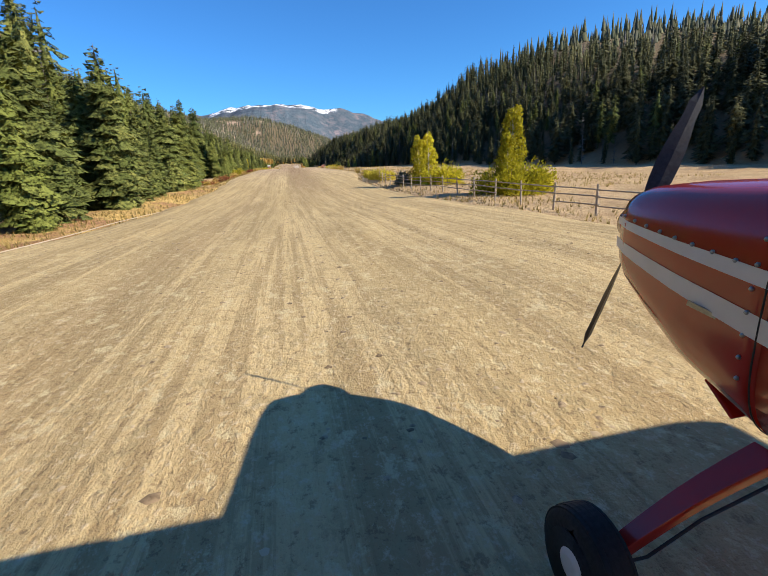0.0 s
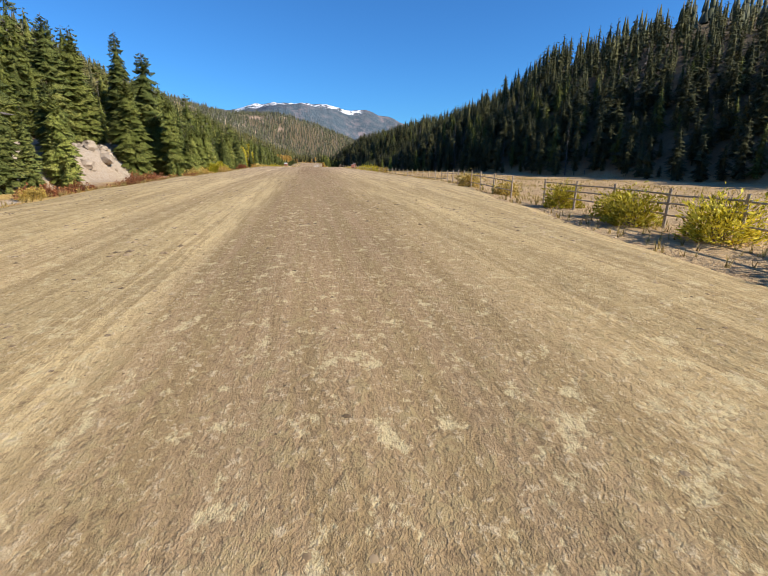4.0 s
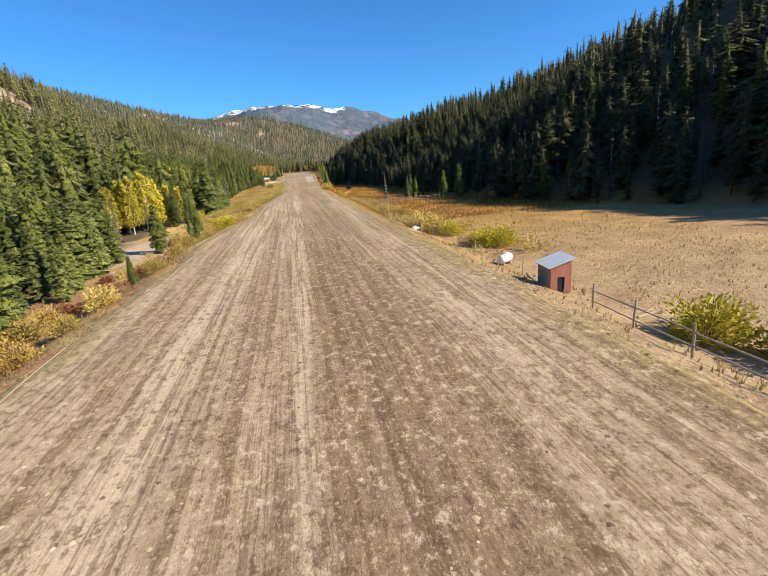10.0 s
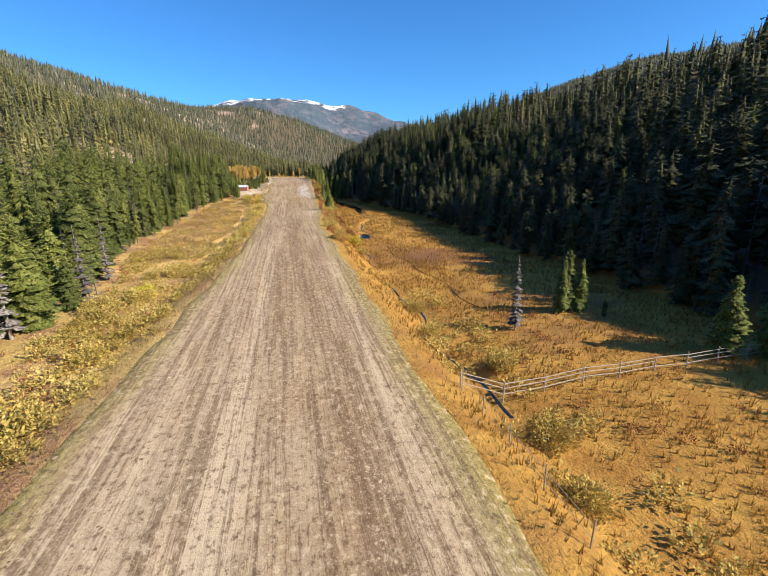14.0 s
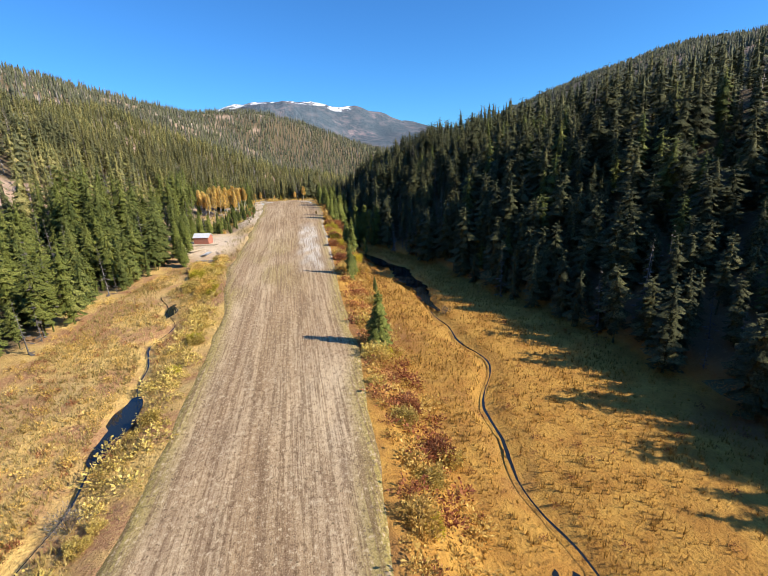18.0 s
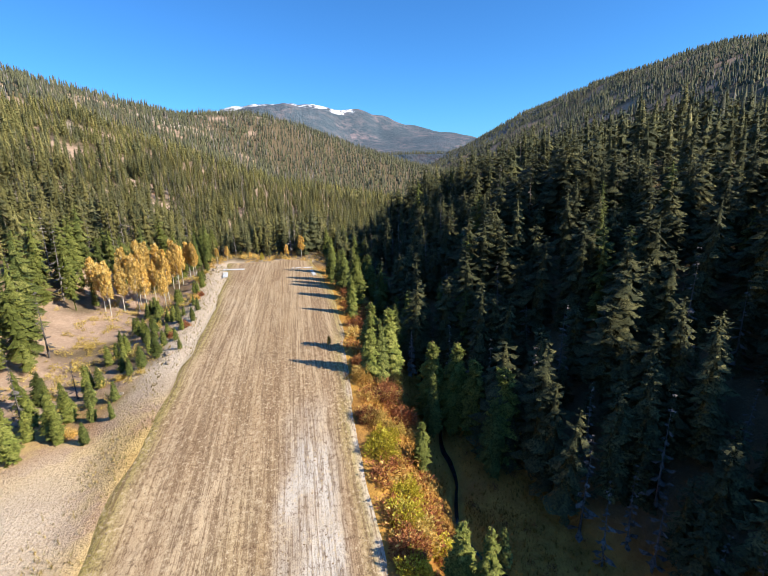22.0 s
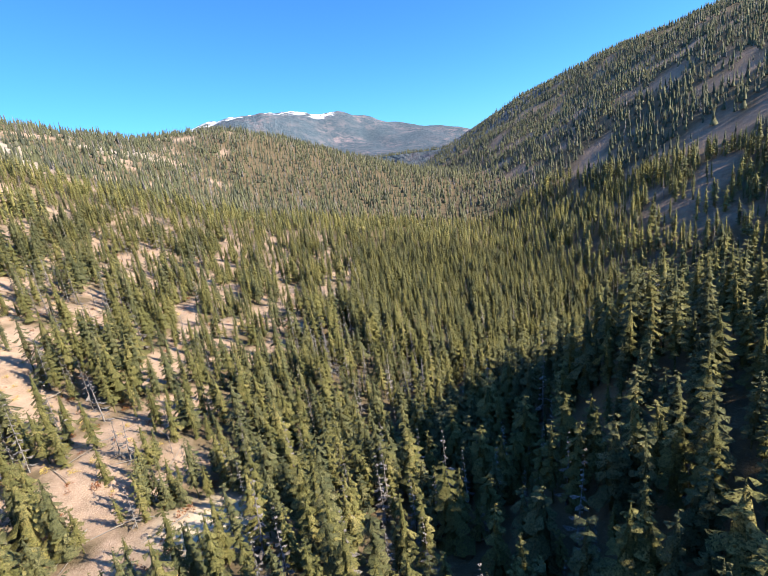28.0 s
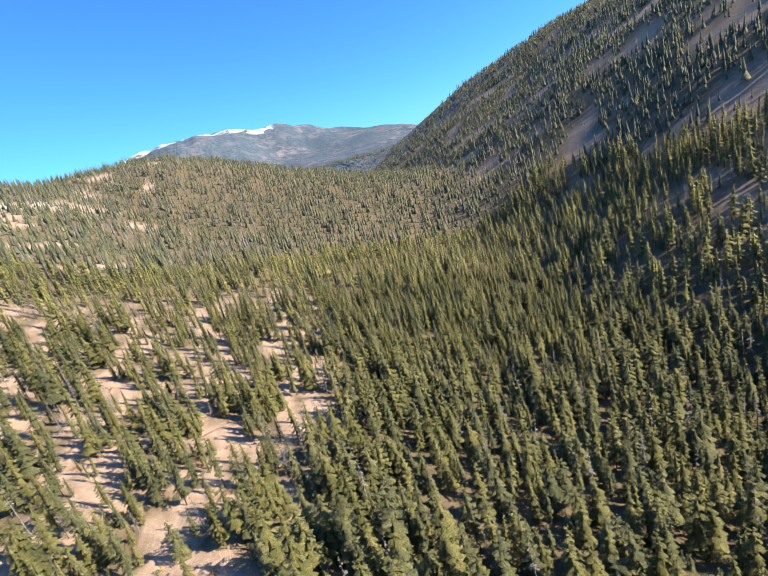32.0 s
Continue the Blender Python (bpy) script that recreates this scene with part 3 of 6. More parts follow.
grassy = (1 - smoothstep(0.2, 2.6 + 0.8 * lumps(SX, SY, 7, 1), edge)) * smoothstep(60, 240, SY) + 0.7 * np.exp(-((SX - 3) / 7) ** 2 - ((SY - 440) / 26) ** 2) * smoothstep(-0.2, 0.5, lumps(SX, SY * 0.4, 4, 4))
gravel = (0.95 + 0.8 * lumps(SX, SY * 0.5, 1.6, 3)) * np.exp(-((SX - 12.8 - 0.02 * (SY - 437) + 0.3 * lumps(0, SY, 7, 2)) / 2.5) ** 6) * smoothstep(428, 436, SY) * (1 - smoothstep(472, 488, SY))
gravel = np.maximum(gravel, (0.8 + 0.6 * lumps(SX, SY, 1.3, 6)) * smoothstep(-1.0, -0.3, SX - strip_right(SY)) * smoothstep(425, 440, SY) * (1 - smoothstep(500, 515, SY)))
si = np.arange(SX.size).reshape(SX.shape)
squads = np.stack([si[:-1, :-1], si[:-1, 1:], si[1:, 1:], si[1:, :-1]], -1).reshape(-1, 4)
strip = raw_object("airstrip", np.stack([SX, SY, SZ], -1).reshape(-1, 3), squads.ravel(), np.full(len(squads), 4), RUNWAY,
                   dict(pale=np.clip(np.maximum(1 - smoothstep(-0.6, 0.4, SX - mid + 0.6 + 0.5 * lumps(0, SY, 11, 4)), 0.75 * smoothstep(3.2, 6.0, SX - mid + lumps(0, SY, 14, 3))) * (0.80 + 0.25 * lumps(SX * 1.5, SY * 0.12, 3, 6)) * smoothstep(40, 90, SY) * (1 - 0.6 * smoothstep(260, 330, SY)), 0, 1), straw=np.clip((1 - smoothstep(70, 185, SY)) * 0.85, 0, 1), wheelway=np.clip(wheelway, 0, 1), grassy=np.clip(grassy, 0, 1), gravel=np.clip(gravel, 0, 1)), smooth=True)
tagged(strip, "dry mown dirt and straw airstrip with wheel streaks", "runway", kind="structure")


# ---- trees ----
def conifer(seed, h, r, layers, per, sub, droop=0.35, bare=0.08, ragged=0.3, slim=0.34):
    """Crown of one conifer: whorls of drooping boughs, as arrays."""
    rng = np.random.default_rng(seed)
    vs, fs = [], []
    for i in range(layers):
        u = (i + 0.5 * rng.random()) / layers
        z0 = h * (bare + (0.985 - bare) * u)
        rad = r * (1 - u) ** 0.85 * (0.8 + ragged * rng.random()) + 0.02 * h * (1 - u)
        spin = rng.random() * 6.28
        z_ring = z0
        for j in range(per):
            z0 = z_ring + (rng.random() - 0.5) * 0.9 * h / layers
            a = spin + 6.283 * (j + 0.6 * (rng.random() - 0.5)) / per
            q = rad * (0.7 + 0.5 * rng.random())
            w = q * (slim + 0.2 * rng.random()) + 0.014 * h
            d = q * droop * (0.6 + 0.8 * rng.random())
            ca, sa = math.cos(a), math.sin(a)
            rise = 0.10 * h / layers * rng.random() + (0.25 * q if u > 0.75 else 0)
            base = len(vs)

            def put(dx, dy, dz):
                vs.append((dx * ca - dy * sa, dx * sa + dy * ca, z0 + dz))

            put(0.02 * r, 0, 0.35 * d + rise)
            put(0.55 * q, w, -0.75 * d)
            put(q, 0.1 * w * (rng.random() - 0.5), -d + rise)
            put(0.55 * q, -w, -0.75 * d)
            fs += [(base, base + 1, base + 2), (base, base + 2, base + 3)]
            if sub:
                for s in (1, -1):
                    b2 = len(vs)
                    put(0.30 * q, s * 0.15 * w, 0.1 * d)
                    put(0.62 * q, s * 1.05 * w, -0.95 * d)
                    put(0.92 * q, s * 0.62 * w, -1.0 * d)
                    fs.append((b2, b2 + 1, b2 + 2) if s > 0 else (b2, b2 + 2, b2 + 1))
    return np.array(vs), np.array(fs)


def cone_tree(seed, h, r, tiers=3, sides=5):
    """A distant conifer: a few ragged skirts."""
    rng = np.random.default_rng(seed)
    vs, fs = [], []
    for i in range(tiers):
        z0, z1 = h * (0.06 + 0.78 * i / tiers), h * (0.06 + 0.78 * i / tiers + 0.94 / tiers * 1.1)
        z1 = h if i == tiers - 1 else z1
        rad = r * (1 - i / tiers) ** 0.9
        b = len(vs)
        vs.append((0, 0, z1))
        sp = rng.random() * 6
        for j in range(sides):
            a = sp + 6.283 * j / sides
            q = rad * (0.7 + 0.6 * rng.random())
            vs.append((q * math.cos(a), q * math.sin(a), z0 - 0.05 * h * rng.random()))
        fs += [(b, b + 1 + j, b + 1 + (j + 1) % sides) for j in range(sides)]
    return np.array(vs), np.array(fs)


def bough_tree(seed, n, r, base=0.05, blunt=0.7, droop=0.35, wide=0.36, core=0.42, sides=5):
    """A conifer one metre high: boughs all round a dark inner cone, longest low down."""
    rng = np.random.default_rng(seed)
    q = (np.arange(n) + rng.random(n)) / n
    u = 1 - (1 - q) ** 0.82
    a = 2.39996 * np.arange(n) + 0.5 * rng.standard_normal(n)
    lobe = 1 + 0.14 * np.sin(2 * a + 6.3 * rng.random() + 7 * u) + 0.12 * np.sin(3 * a - 11 * u + 6.3 * rng.random()) + 0.10 * np.sin(23 * u + 6 * rng.random())
    env = (1 - u ** 1.5) ** blunt * np.clip(0.68 + 2.0 * u, 0, 1) * lobe
    R = r * env * (0.62 + 0.62 * rng.random(n)) + 0.020
    z = base + (0.97 - base) * u ** 0.95
    w = R * wide * (0.7 + 0.6 * rng.random(n)) + 0.005
    d = R * droop * (0.4 + 1.1 * rng.random(n)) - np.where(u > 0.78, 0.55 * R, 0)
    zero, c, sn = np.zeros(n), np.cos(a), np.sin(a)
    lx = np.stack([0.06 * R, 0.62 * R, R, 0.58 * R], 1)
    ly = np.stack([zero, w, 0.3 * w * (rng.random(n) - 0.5), -w], 1)
    lz = z[:, None] + np.stack([0.35 * R, -0.55 * d - 0.12 * R, -d + 0.1 * R, -0.55 * d - 0.12 * R], 1)
    vs = np.stack([lx * c[:, None] - ly * sn[:, None], lx * sn[:, None] + ly * c[:, None], lz], -1).reshape(-1, 3)
    k = 4 * np.arange(n)[:, None]
    fs = np.concatenate([k + np.array([0, 1, 2]), k + np.array([0, 2, 3])])
    ring = np.arange(sides) * 6.2832 / sides + rng.random()
    inner = [(core * r * f * math.cos(t), core * r * f * math.sin(t), zz) for f, zz in ((0.75, base), (0.95, 0.30), (0.60, 0.68)) for t in ring] + [(0, 0, 0.95)]
    o, cf = len(vs), []
    for lev in range(2):
        for j in range(sides):
            p, p2 = o + sides * lev + j, o + sides * lev + (j + 1) % sides
            cf += [(p, p2, p2 + sides), (p, p2 + sides, p + sides)]
    cf += [(o + 2 * sides + j, o + 2 * sides + (j + 1) % sides, o + 3 * sides) for j in range(sides)]
    return np.concatenate([vs, np.array(inner)]), np.concatenate([fs, np.array(cf)])


def spike(r=0.012, lean=0.01):
    """A bare tapering trunk, one metre high."""
    v = [(r * math.cos(t), r * math.sin(t), -0.02) for t in (0, 2.09, 4.19)] + [(lean, 0, 0.9)]
    return np.array(v), np.array([(0, 1, 3), (1, 2, 3), (2, 0, 3)])


def joined(*pairs):
    vs, fs, n = [], [], 0
    for v, f in pairs:
        vs.append(v)
        fs.append(f + n)
        n += len(v)
    return np.concatenate(vs), np.concatenate(fs)


def scatter(name, templates, pos, size, material, label, category, wide=None):
    """Many plants as one mesh."""
    rng = np.random.default_rng(len(pos))
    pick = rng.integers(0, len(templates), len(pos))
    turn = rng.random(len(pos)) * 6.283
    vv, ff, off = [], [], 0
    for k, (v, f) in enumerate(templates):
        m = np.nonzero(pick == k)[0]
        if not len(m):
            continue
        c, s = np.cos(turn[m])[:, None], np.sin(turn[m])[:, None]
        w = size[m] if wide is None else wide[m]
        lean = 0.03 * rng.standard_normal((len(m), 2))
        px = (v[None, :, 0] * c - v[None, :, 1] * s) * w[:, None] + lean[:, :1] * v[None, :, 2] * size[m][:, None] + pos[m, 0][:, None]
        py = (v[None, :, 0] * s + v[None, :, 1] * c) * w[:, None] + lean[:, 1:] * v[None, :, 2] * size[m][:, None] + pos[m, 1][:, None]
        pz = v[None, :, 2] * size[m][:, None] + pos[m, 2][:, None]
        vv.append(np.stack([px, py, pz], -1).reshape(-1, 3))
        ff.append((f[None] + (off + np.arange(len(m)) * len(v))[:, None, None]).reshape(-1, 3))
        off += len(m) * len(v)
    ff = np.concatenate(ff)
    ob = raw_object(name, np.concatenate(vv), ff.ravel(), np.full(len(ff), 3), material)
    return tagged(ob, label, category, kind="stuff")


def jittered(x0, x1, y0, y1, step, seed):
    rng = np.random.default_rng(seed)
    xs, ys = np.arange(x0, x1, step), np.arange(y0, y1, step)
    a, b = np.meshgrid(xs, ys)
    a = a + (rng.random(a.shape) - 0.5) * step * 1.5
    b = b + (rng.random(b.shape) - 0.5) * step * 1.5
    return a.ravel(), b.ravel(), rng


def wooded(x, y):
    """How thickly the wood stands, 0 to 1."""
    yc = np.clip(y, -60, 560)
    left = smoothstep(0, 2.5, left_wood(yc) - x)
    right = smoothstep(-3.5, -1.0, x - right_wood(yc))
    beyond = smoothstep(562, 568, y)
    d = np.maximum(np.maximum(left, right), beyond)
    thin = 0.74 * bare_patch(x, y)
    glade = np.exp(-(((x + 17.5) / 8.5) ** 2 + ((y - 235) / 17) ** 2) ** 3) + 0.8 * np.exp(-(((x + 20) / 5) ** 2 + ((y - 268) / 15) ** 2) ** 2) + 1.0 * np.exp(-(((x + 15) / 12) ** 2 + ((y - 526) / 27) ** 2) ** 4) + 0.85 * np.exp(-(((x + 26.5) / 5.5) ** 2 + ((y - 134) / 26) ** 2) ** 2) + np.exp(-(((x - 3) / 8) ** 2 + ((y - 629) / 8) ** 2) ** 2) + np.exp(-(((x - lerp(y, [60, 100, 125, 150, 180], [-15.5, -15.5, -17.5, -20, -23])) / 2.4) ** 4)) * smoothstep(82, 92, y) * (1 - smoothstep(158, 175, y)) + np.exp(-(((x + 14) / 9) ** 2 + ((y - 473) / 10) ** 2) ** 2)
    open_hill = 0.93 * scree_patch(x, y)
    return np.clip(d - thin - glade - open_hill - 0.40 * smoothstep(0.05, 0.6, lumps(x, y, 7.5, 13)) * smoothstep(560, 580, y) - 0.15 * smoothstep(0.3, 0.7, lumps(x, y, 11, 13)), 0, 1)


def visible_ground(x, y):
    return (x > -170 - 0.75 * np.clip(y, 0, None)) & (x < 260 + 1.3 * np.clip(y, 0, None))


def near_path(x, y):
    """The stretch of wood whose trees stand singly."""
    left = (x < left_wood(np.clip(y, -60, 560)) + 1) & (x > left_wood(np.clip(y, -60, 560)) - 5.0) & (y > 10) & (y < 330)
    right = (x > right_wood(np.clip(y, -60, 560)) - 1) & (x < right_wood(np.clip(y, -60, 560)) + 9) & (y > 432) & (y < 556)
    return left | right | ((y > 560) & (y < 600) & (np.abs(x - 8) < 22))


def build_woods():
    near = [joined(bough_tree(s, 76, r, b, k, d, 0.30), spike()) for s, r, b, k, d in ((1, 0.125, 0.04, 0.75, 0.4), (2, 0.105, 0.12, 0.6, 0.3), (3, 0.15, 0.05, 0.8, 0.45), (4, 0.115, 0.2, 0.5, 0.25), (5, 0.135, 0.08, 0.65, 0.4), (6, 0.11, 0.05, 0.85, 0.5))]
    mid = [joined(bough_tree(s, 38, r, b, k, d, 0.40, sides=4), spike()) for s, r, b, k, d in ((11, 0.125, 0.06, 0.75, 0.4), (12, 0.10, 0.22, 0.55, 0.25), (13, 0.15, 0.05, 0.7, 0.45), (14, 0.115, 0.14, 0.6, 0.3), (15, 0.135, 0.06, 0.85, 0.5))]
    lean = [bough_tree(s, 24, r, b, k, d, 0.48, sides=3) for s, r, b, k, d in ((16, 0.125, 0.05, 0.75, 0.4), (17, 0.10, 0.15, 0.6, 0.3), (18, 0.145, 0.05, 0.65, 0.4), (19, 0.115, 0.1, 0.85, 0.45))]
    far = [cone_tree(s, 1.0, r, 2, 5) for s, r in ((21, 0.125), (22, 0.10), (23, 0.145))]
    bare = [joined(conifer(s, 1.0, 0.075, 9, 3, False, 0.2, 0.05, 0.9, -0.04), spike(0.014)) for s in (31, 32)]
    sets = {}

    def near_zone(x, y):
        yc = np.clip(y, -60, 560)
        return (y < 575) & (((x < left_wood(yc) + 1) & (x > left_wood(yc) - 26)) | ((x > right_wood(yc) - 4) & (x < right_wood(yc) + np.where(y > 330, 36, 25))))

    def close_zone(x, y):
        return (y >= 545) & (y < 880) & (x > -95) & (x < 175) & ~near_zone(x, y)

    def wide_zone(x, y):
        return (x > -210) & (x < np.where(y < 560, 125, 300)) & (y < 980) & ~near_zone(x, y) & ~close_zone(x, y)

    def rest(x, y):
        return ~near_zone(x, y) & ~close_zone(x, y) & ~wide_zone(x, y)

    for key, zone, (x0, x1, y0, y1, step) in (("near", near_zone, (-60, 100, -10, 575, 2.6)), ("close", close_zone, (-95, 175, 545, 880, 2.75)), ("mid", wide_zone, (-210, 300, -10, 980, 3.65)), ("far", rest, (-760, 1150, -10, 1960, 6.3))):
        x, y, rng = jittered(x0, x1, y0, y1, step, len(key) + int(step * 10))
        keep = (rng.random(len(x)) < wooded(x, y)) & visible_ground(x, y) & zone(x, y)
        x, y = x[keep], y[keep]
        z = terrain(x, y) - 0.15
        h = lerp(y, [-60, 70, 140, 330, 560, 700, 900, 2000], [14, 14, 14, 13, 12.5, 13.2, 12.5, 11.5]) * (0.42 + 0.78 * rng.random(len(x)) ** 0.8) * (1 + 0.22 * lumps(x, y, 21, 6))
        h = np.where(rng.random(len(x)) < 0.2, h * 0.5, h)
        yc = np.clip(y, -60, 560)
        low_edge = 0.62 + 0.20 * smoothstep(190, 260, y) + 0.10 * (1 - smoothstep(60, 100, y))
        h = np.where(x < 0, h * (low_edge + (1.12 - low_edge) * smoothstep(2, 16, left_wood(yc) - x)), h)
        tall = smoothstep(250, 310, y) * (1 - smoothstep(380, 420, y)) * (1 - smoothstep(12, 30, x - right_wood(yc)))
        h = np.where((x > 20) & (y < 600), h * (0.80 - 0.06 * tall + 0.20 * smoothstep(410, 450, y)) * (0.70 + 0.30 * smoothstep(120, 240, y)), h)
        sets[key] = (np.stack([x, y, z], -1), h, rng.random(len(x)))
    return near, mid, lean, far, bare, sets


T_NEAR, T_MID, T_WIDE, T_FAR, T_BARE, WOODS = build_woods()
pos, h, u = WOODS["near"]
chosen = np.nonzero(near_path(pos[:, 0], pos[:, 1]) & (u < 0.93))[0][::1]
if len(chosen) > 165:
    chosen = chosen[np.argsort(np.abs(pos[chosen, 0] - 5) + 0.02 * pos[chosen, 1])[:165]]
SINGLE = [(*pos[i], h[i], u[i]) for i in sorted(chosen)]
keep = np.ones(len(pos), bool)
keep[chosen] = False
WOODS["near"] = (pos[keep], h[keep], u[keep])
for key, temps, lab in (("near", T_NEAR, "dense green spruce and pine wood beside the airstrip"), ("close", T_MID, "tall narrow conifers on the slope past the strip"), ("mid", T_WIDE, "conifer wood covering the valley slopes"), ("far", T_FAR, "distant conifer forest on the hillsides")):
    pos, h, u = WOODS[key]
    dead = u > 0.92 - (0.18 if key == "far" else 0.30) * smoothstep(-0.2, 0.6, lumps(pos[:, 0], pos[:, 1], 55 if key == "far" else 24, 31)) * (pos[:, 0] < 60) + 0.05 * ((pos[:, 0] > 18) & (pos[:, 1] < 640))
    warm = (u < 0.5)
    # Right of the strip most trees get the needles with shade painted in.
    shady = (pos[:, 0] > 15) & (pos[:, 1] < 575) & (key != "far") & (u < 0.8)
    for pick, mat, words in ((shady & ~dead, SHADE_NEEDLE, ", needles coloured darker for the shaded slope"), (~dead & ~warm & ~shady, {"near": NEEDLE_CUT, "far": FARNEEDLE}.get(key, NEEDLE), ""), (warm & ~dead & ~shady, {"near": PINE_CUT, "far": FARPINE}.get(key, PINE), ", sunlit pines")):
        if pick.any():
            scatter("conifer_wood", temps, pos[pick], h[pick], mat, lab + words, "forest", wide=h[pick] * (0.85 + 0.55 * ((u[pick] * 37) % 1)) * (1.2 if mat is SHADE_NEEDLE else 1.0))
    scatter("dead_trees", T_BARE if key != "far" else T_FAR, pos[dead], h[dead] * 0.95, DRYTWIG, "grey beetle-killed conifers standing among the green", "forest", wide=h[dead] * (1.0 if key != "far" else 0.55))


# ---- single trees, aspens and bushes ----
def tz(x, y):
    return float(terrain(x, y))


def array_part(name, v, f, material, parent, label=""):
    ob = raw_object(name, v, np.asarray(f).ravel(), np.full(len(f), 3), material)
    ob.parent = parent
    return tagged(ob, label)


def conifer_tree(seed, material, label, r=0.15, dead=False):
    """A tree one metre high, to be scaled: tapered trunk with stubs, crown of boughs."""
    t = thing("conifer", label, "tree", "trees along the airstrip")
    bm = tube([(0, 0, -0.02), (0.002, 0.001, 0.3), (-0.002, 0.002, 0.7), (0, 0, 0.99)], [0.016, 0.012, 0.007, 0.001], 7)
    rng = np.random.default_rng(seed)
    for i in range(9):
        a, z, q = rng.random() * 6.28, 0.06 + 0.5 * rng.random(), 0.04 + 0.05 * rng.random()
        tube([(0, 0, z), (q * math.cos(a), q * math.sin(a), z - 0.01)], [0.003, 0.001], 4, bm, False)
    part("trunk", bm, GREYWOOD if dead else BARK, t)
    v, f = joined(bough_tree(seed, 260, r, 0.05 + 0.05 * (seed % 3), 0.62 + 0.08 * (seed % 4), 0.4, 0.26, 0.45), bough_tree(seed + 50, 80, 0.75 * r, 0.05, 0.7, 0.8, 0.34, 0.3)) if not dead else conifer(seed, 1.0, 0.07, 20, 4, True, 0.25, 0.12, 0.9)
    array_part("crown", v, f, material, t)
    return t


def stamp(src, x, y, h, wide=1.0, z=None):
    """A copy of a metre-high plant at a place, h metres high."""
    rnd = random.random
    m = pose(x, y, (tz(x, y) if z is None else z) - 0.03 * h, 3 * (rnd() - 0.5), 3 * (rnd() - 0.5), 360 * rnd())
    o = copy_thing(src, m)
    o.scale = (h * wide, h * wide, h)
    return o


def discard(src):
    for o in (*src.children_recursive, src):
        bpy.data.objects.remove(o)


KINDS = [conifer_tree(101, NEEDLE_CUT, "dark green spruce with drooping boughs", 0.14), conifer_tree(102, PINE_CUT, "olive green lodgepole pine", 0.13),
         conifer_tree(103, NEEDLE_CUT, "narrow dark green fir", 0.11), conifer_tree(104, PINE_CUT, "broad sunlit pine with olive needles", 0.16),
         conifer_tree(105, NEEDLE_CUT, "tall green spruce with a ragged crown", 0.145)]
SNAG = conifer_tree(107, DRYTWIG, "dead grey conifer with bare twigs", dead=True)
for i, (x, y, z, h, u) in enumerate(SINGLE):
    stamp(KINDS[int(u * 97) % 5], x, y, h, 0.95 + 0.3 * u, z)
for x, y, h, k in ((19.1, 394, 8.5, 3), (19.9, 426, 8.6, 2), (24.6, 427, 3.4, 0), (22.4, 447, 4.0, 3), (24.4, 460, 10.0, 1), (23.6, 462, 8.0, 3), (33.0, 287, 6.5, 2), (34.2, 288, 7.0, 0), (35.4, 287.2, 6.0, 1), (39, 274, 7.0, 3),
                   (42.6, 273, 8.5, 3), (36.8, 285, 2.2, 0), (-13.9, 124.8, 3.0, 1), (-10.5, 203, 2.6, 0), (-13.5, 221.7, 6.0, 3), (-9.8, 224.6, 3.0, 0), (-11.4, 234.0, 4.6, 3), (-11.6, 229.4, 3.4, 0), (-13.0, 238.0, 5.5, 2), (22.0, 489.6, 9.5, 1), (27.8, 502, 10, 0), (28.7, 485, 9, 2), (25.0, 477, 6, 3),
                   (22.6, 512, 8, 1), (24.4, 520, 11, 3), (22.4, 530, 9, 0), (21.6, 541, 10, 1), (-19.0, 462, 9, 1), (-18.2, 466.5, 8, 3), (-18.6, 471, 10, 0), (-17.8, 475.5, 7.5, 3), (-16.4, 479.5, 8.5, 1), (-14.6, 483, 6.5, 3), (-12.8, 487, 7, 1), (-15.5, 458.5, 7, 3), (-17.2, 455, 9, 1), (-16.0, 451, 6, 0), (-14.4, 447.5, 7, 3), (-12.5, 507, 3.5, 1), (-11.5, 518, 3.0, 3), (-13.0, 496, 5.0, 1)):
    stamp(KINDS[k], x, y, h)
for x, y, h, k in ((-24.6, 140.5, 15.0, 3), (-23.6, 142.0, 9.0, 1), (-19.9, 146.5, 14.0, 1), (-24.5, 151.0, 21.0, 0), (-27.5, 147.0, 19.0, 2), (-31.5, 141.0, 17.0, 1), (-33.5, 138.0, 18.0, 0), (-22.5, 148.5, 11.0, 3), (-18.4, 156.0, 9.5, 1), (-15.8, 153.6, 8.5, 3), (-15.8, 129.2, 3.6, 1), (-18.6, 221.0, 7.5, 3), (-17.2, 218.6, 6.0, 1), (-19.6, 217.0, 8.0, 0)):
    stamp(KINDS[k], x, y, h, 1.1)
for x, y, h in ((29.8, 488.3, 12.0), (31.9, 486.7, 12.5), (34.0, 484.5, 11.0), (34.9, 478.7, 12.5), (32.9, 477.6, 9.5), (23.2, 489.7, 9.5), (25.1, 493.3, 11.0), (23.1, 495.2, 9.5), (28.9, 466.2, 4.5), (21.1, 534.1, 8.5), (23.1, 527.3, 10.0), (21.3, 432.1, 4.6)):
    stamp(KINDS[int(x + y) % 5], x, y, h, 1.05)
for x, y, h in ((26.4, 284, 7.5), (-16, 300, 9), (-17, 288, 10), (-18, 312, 9), (30, 500, 8)):
    stamp(SNAG, x, y, h)


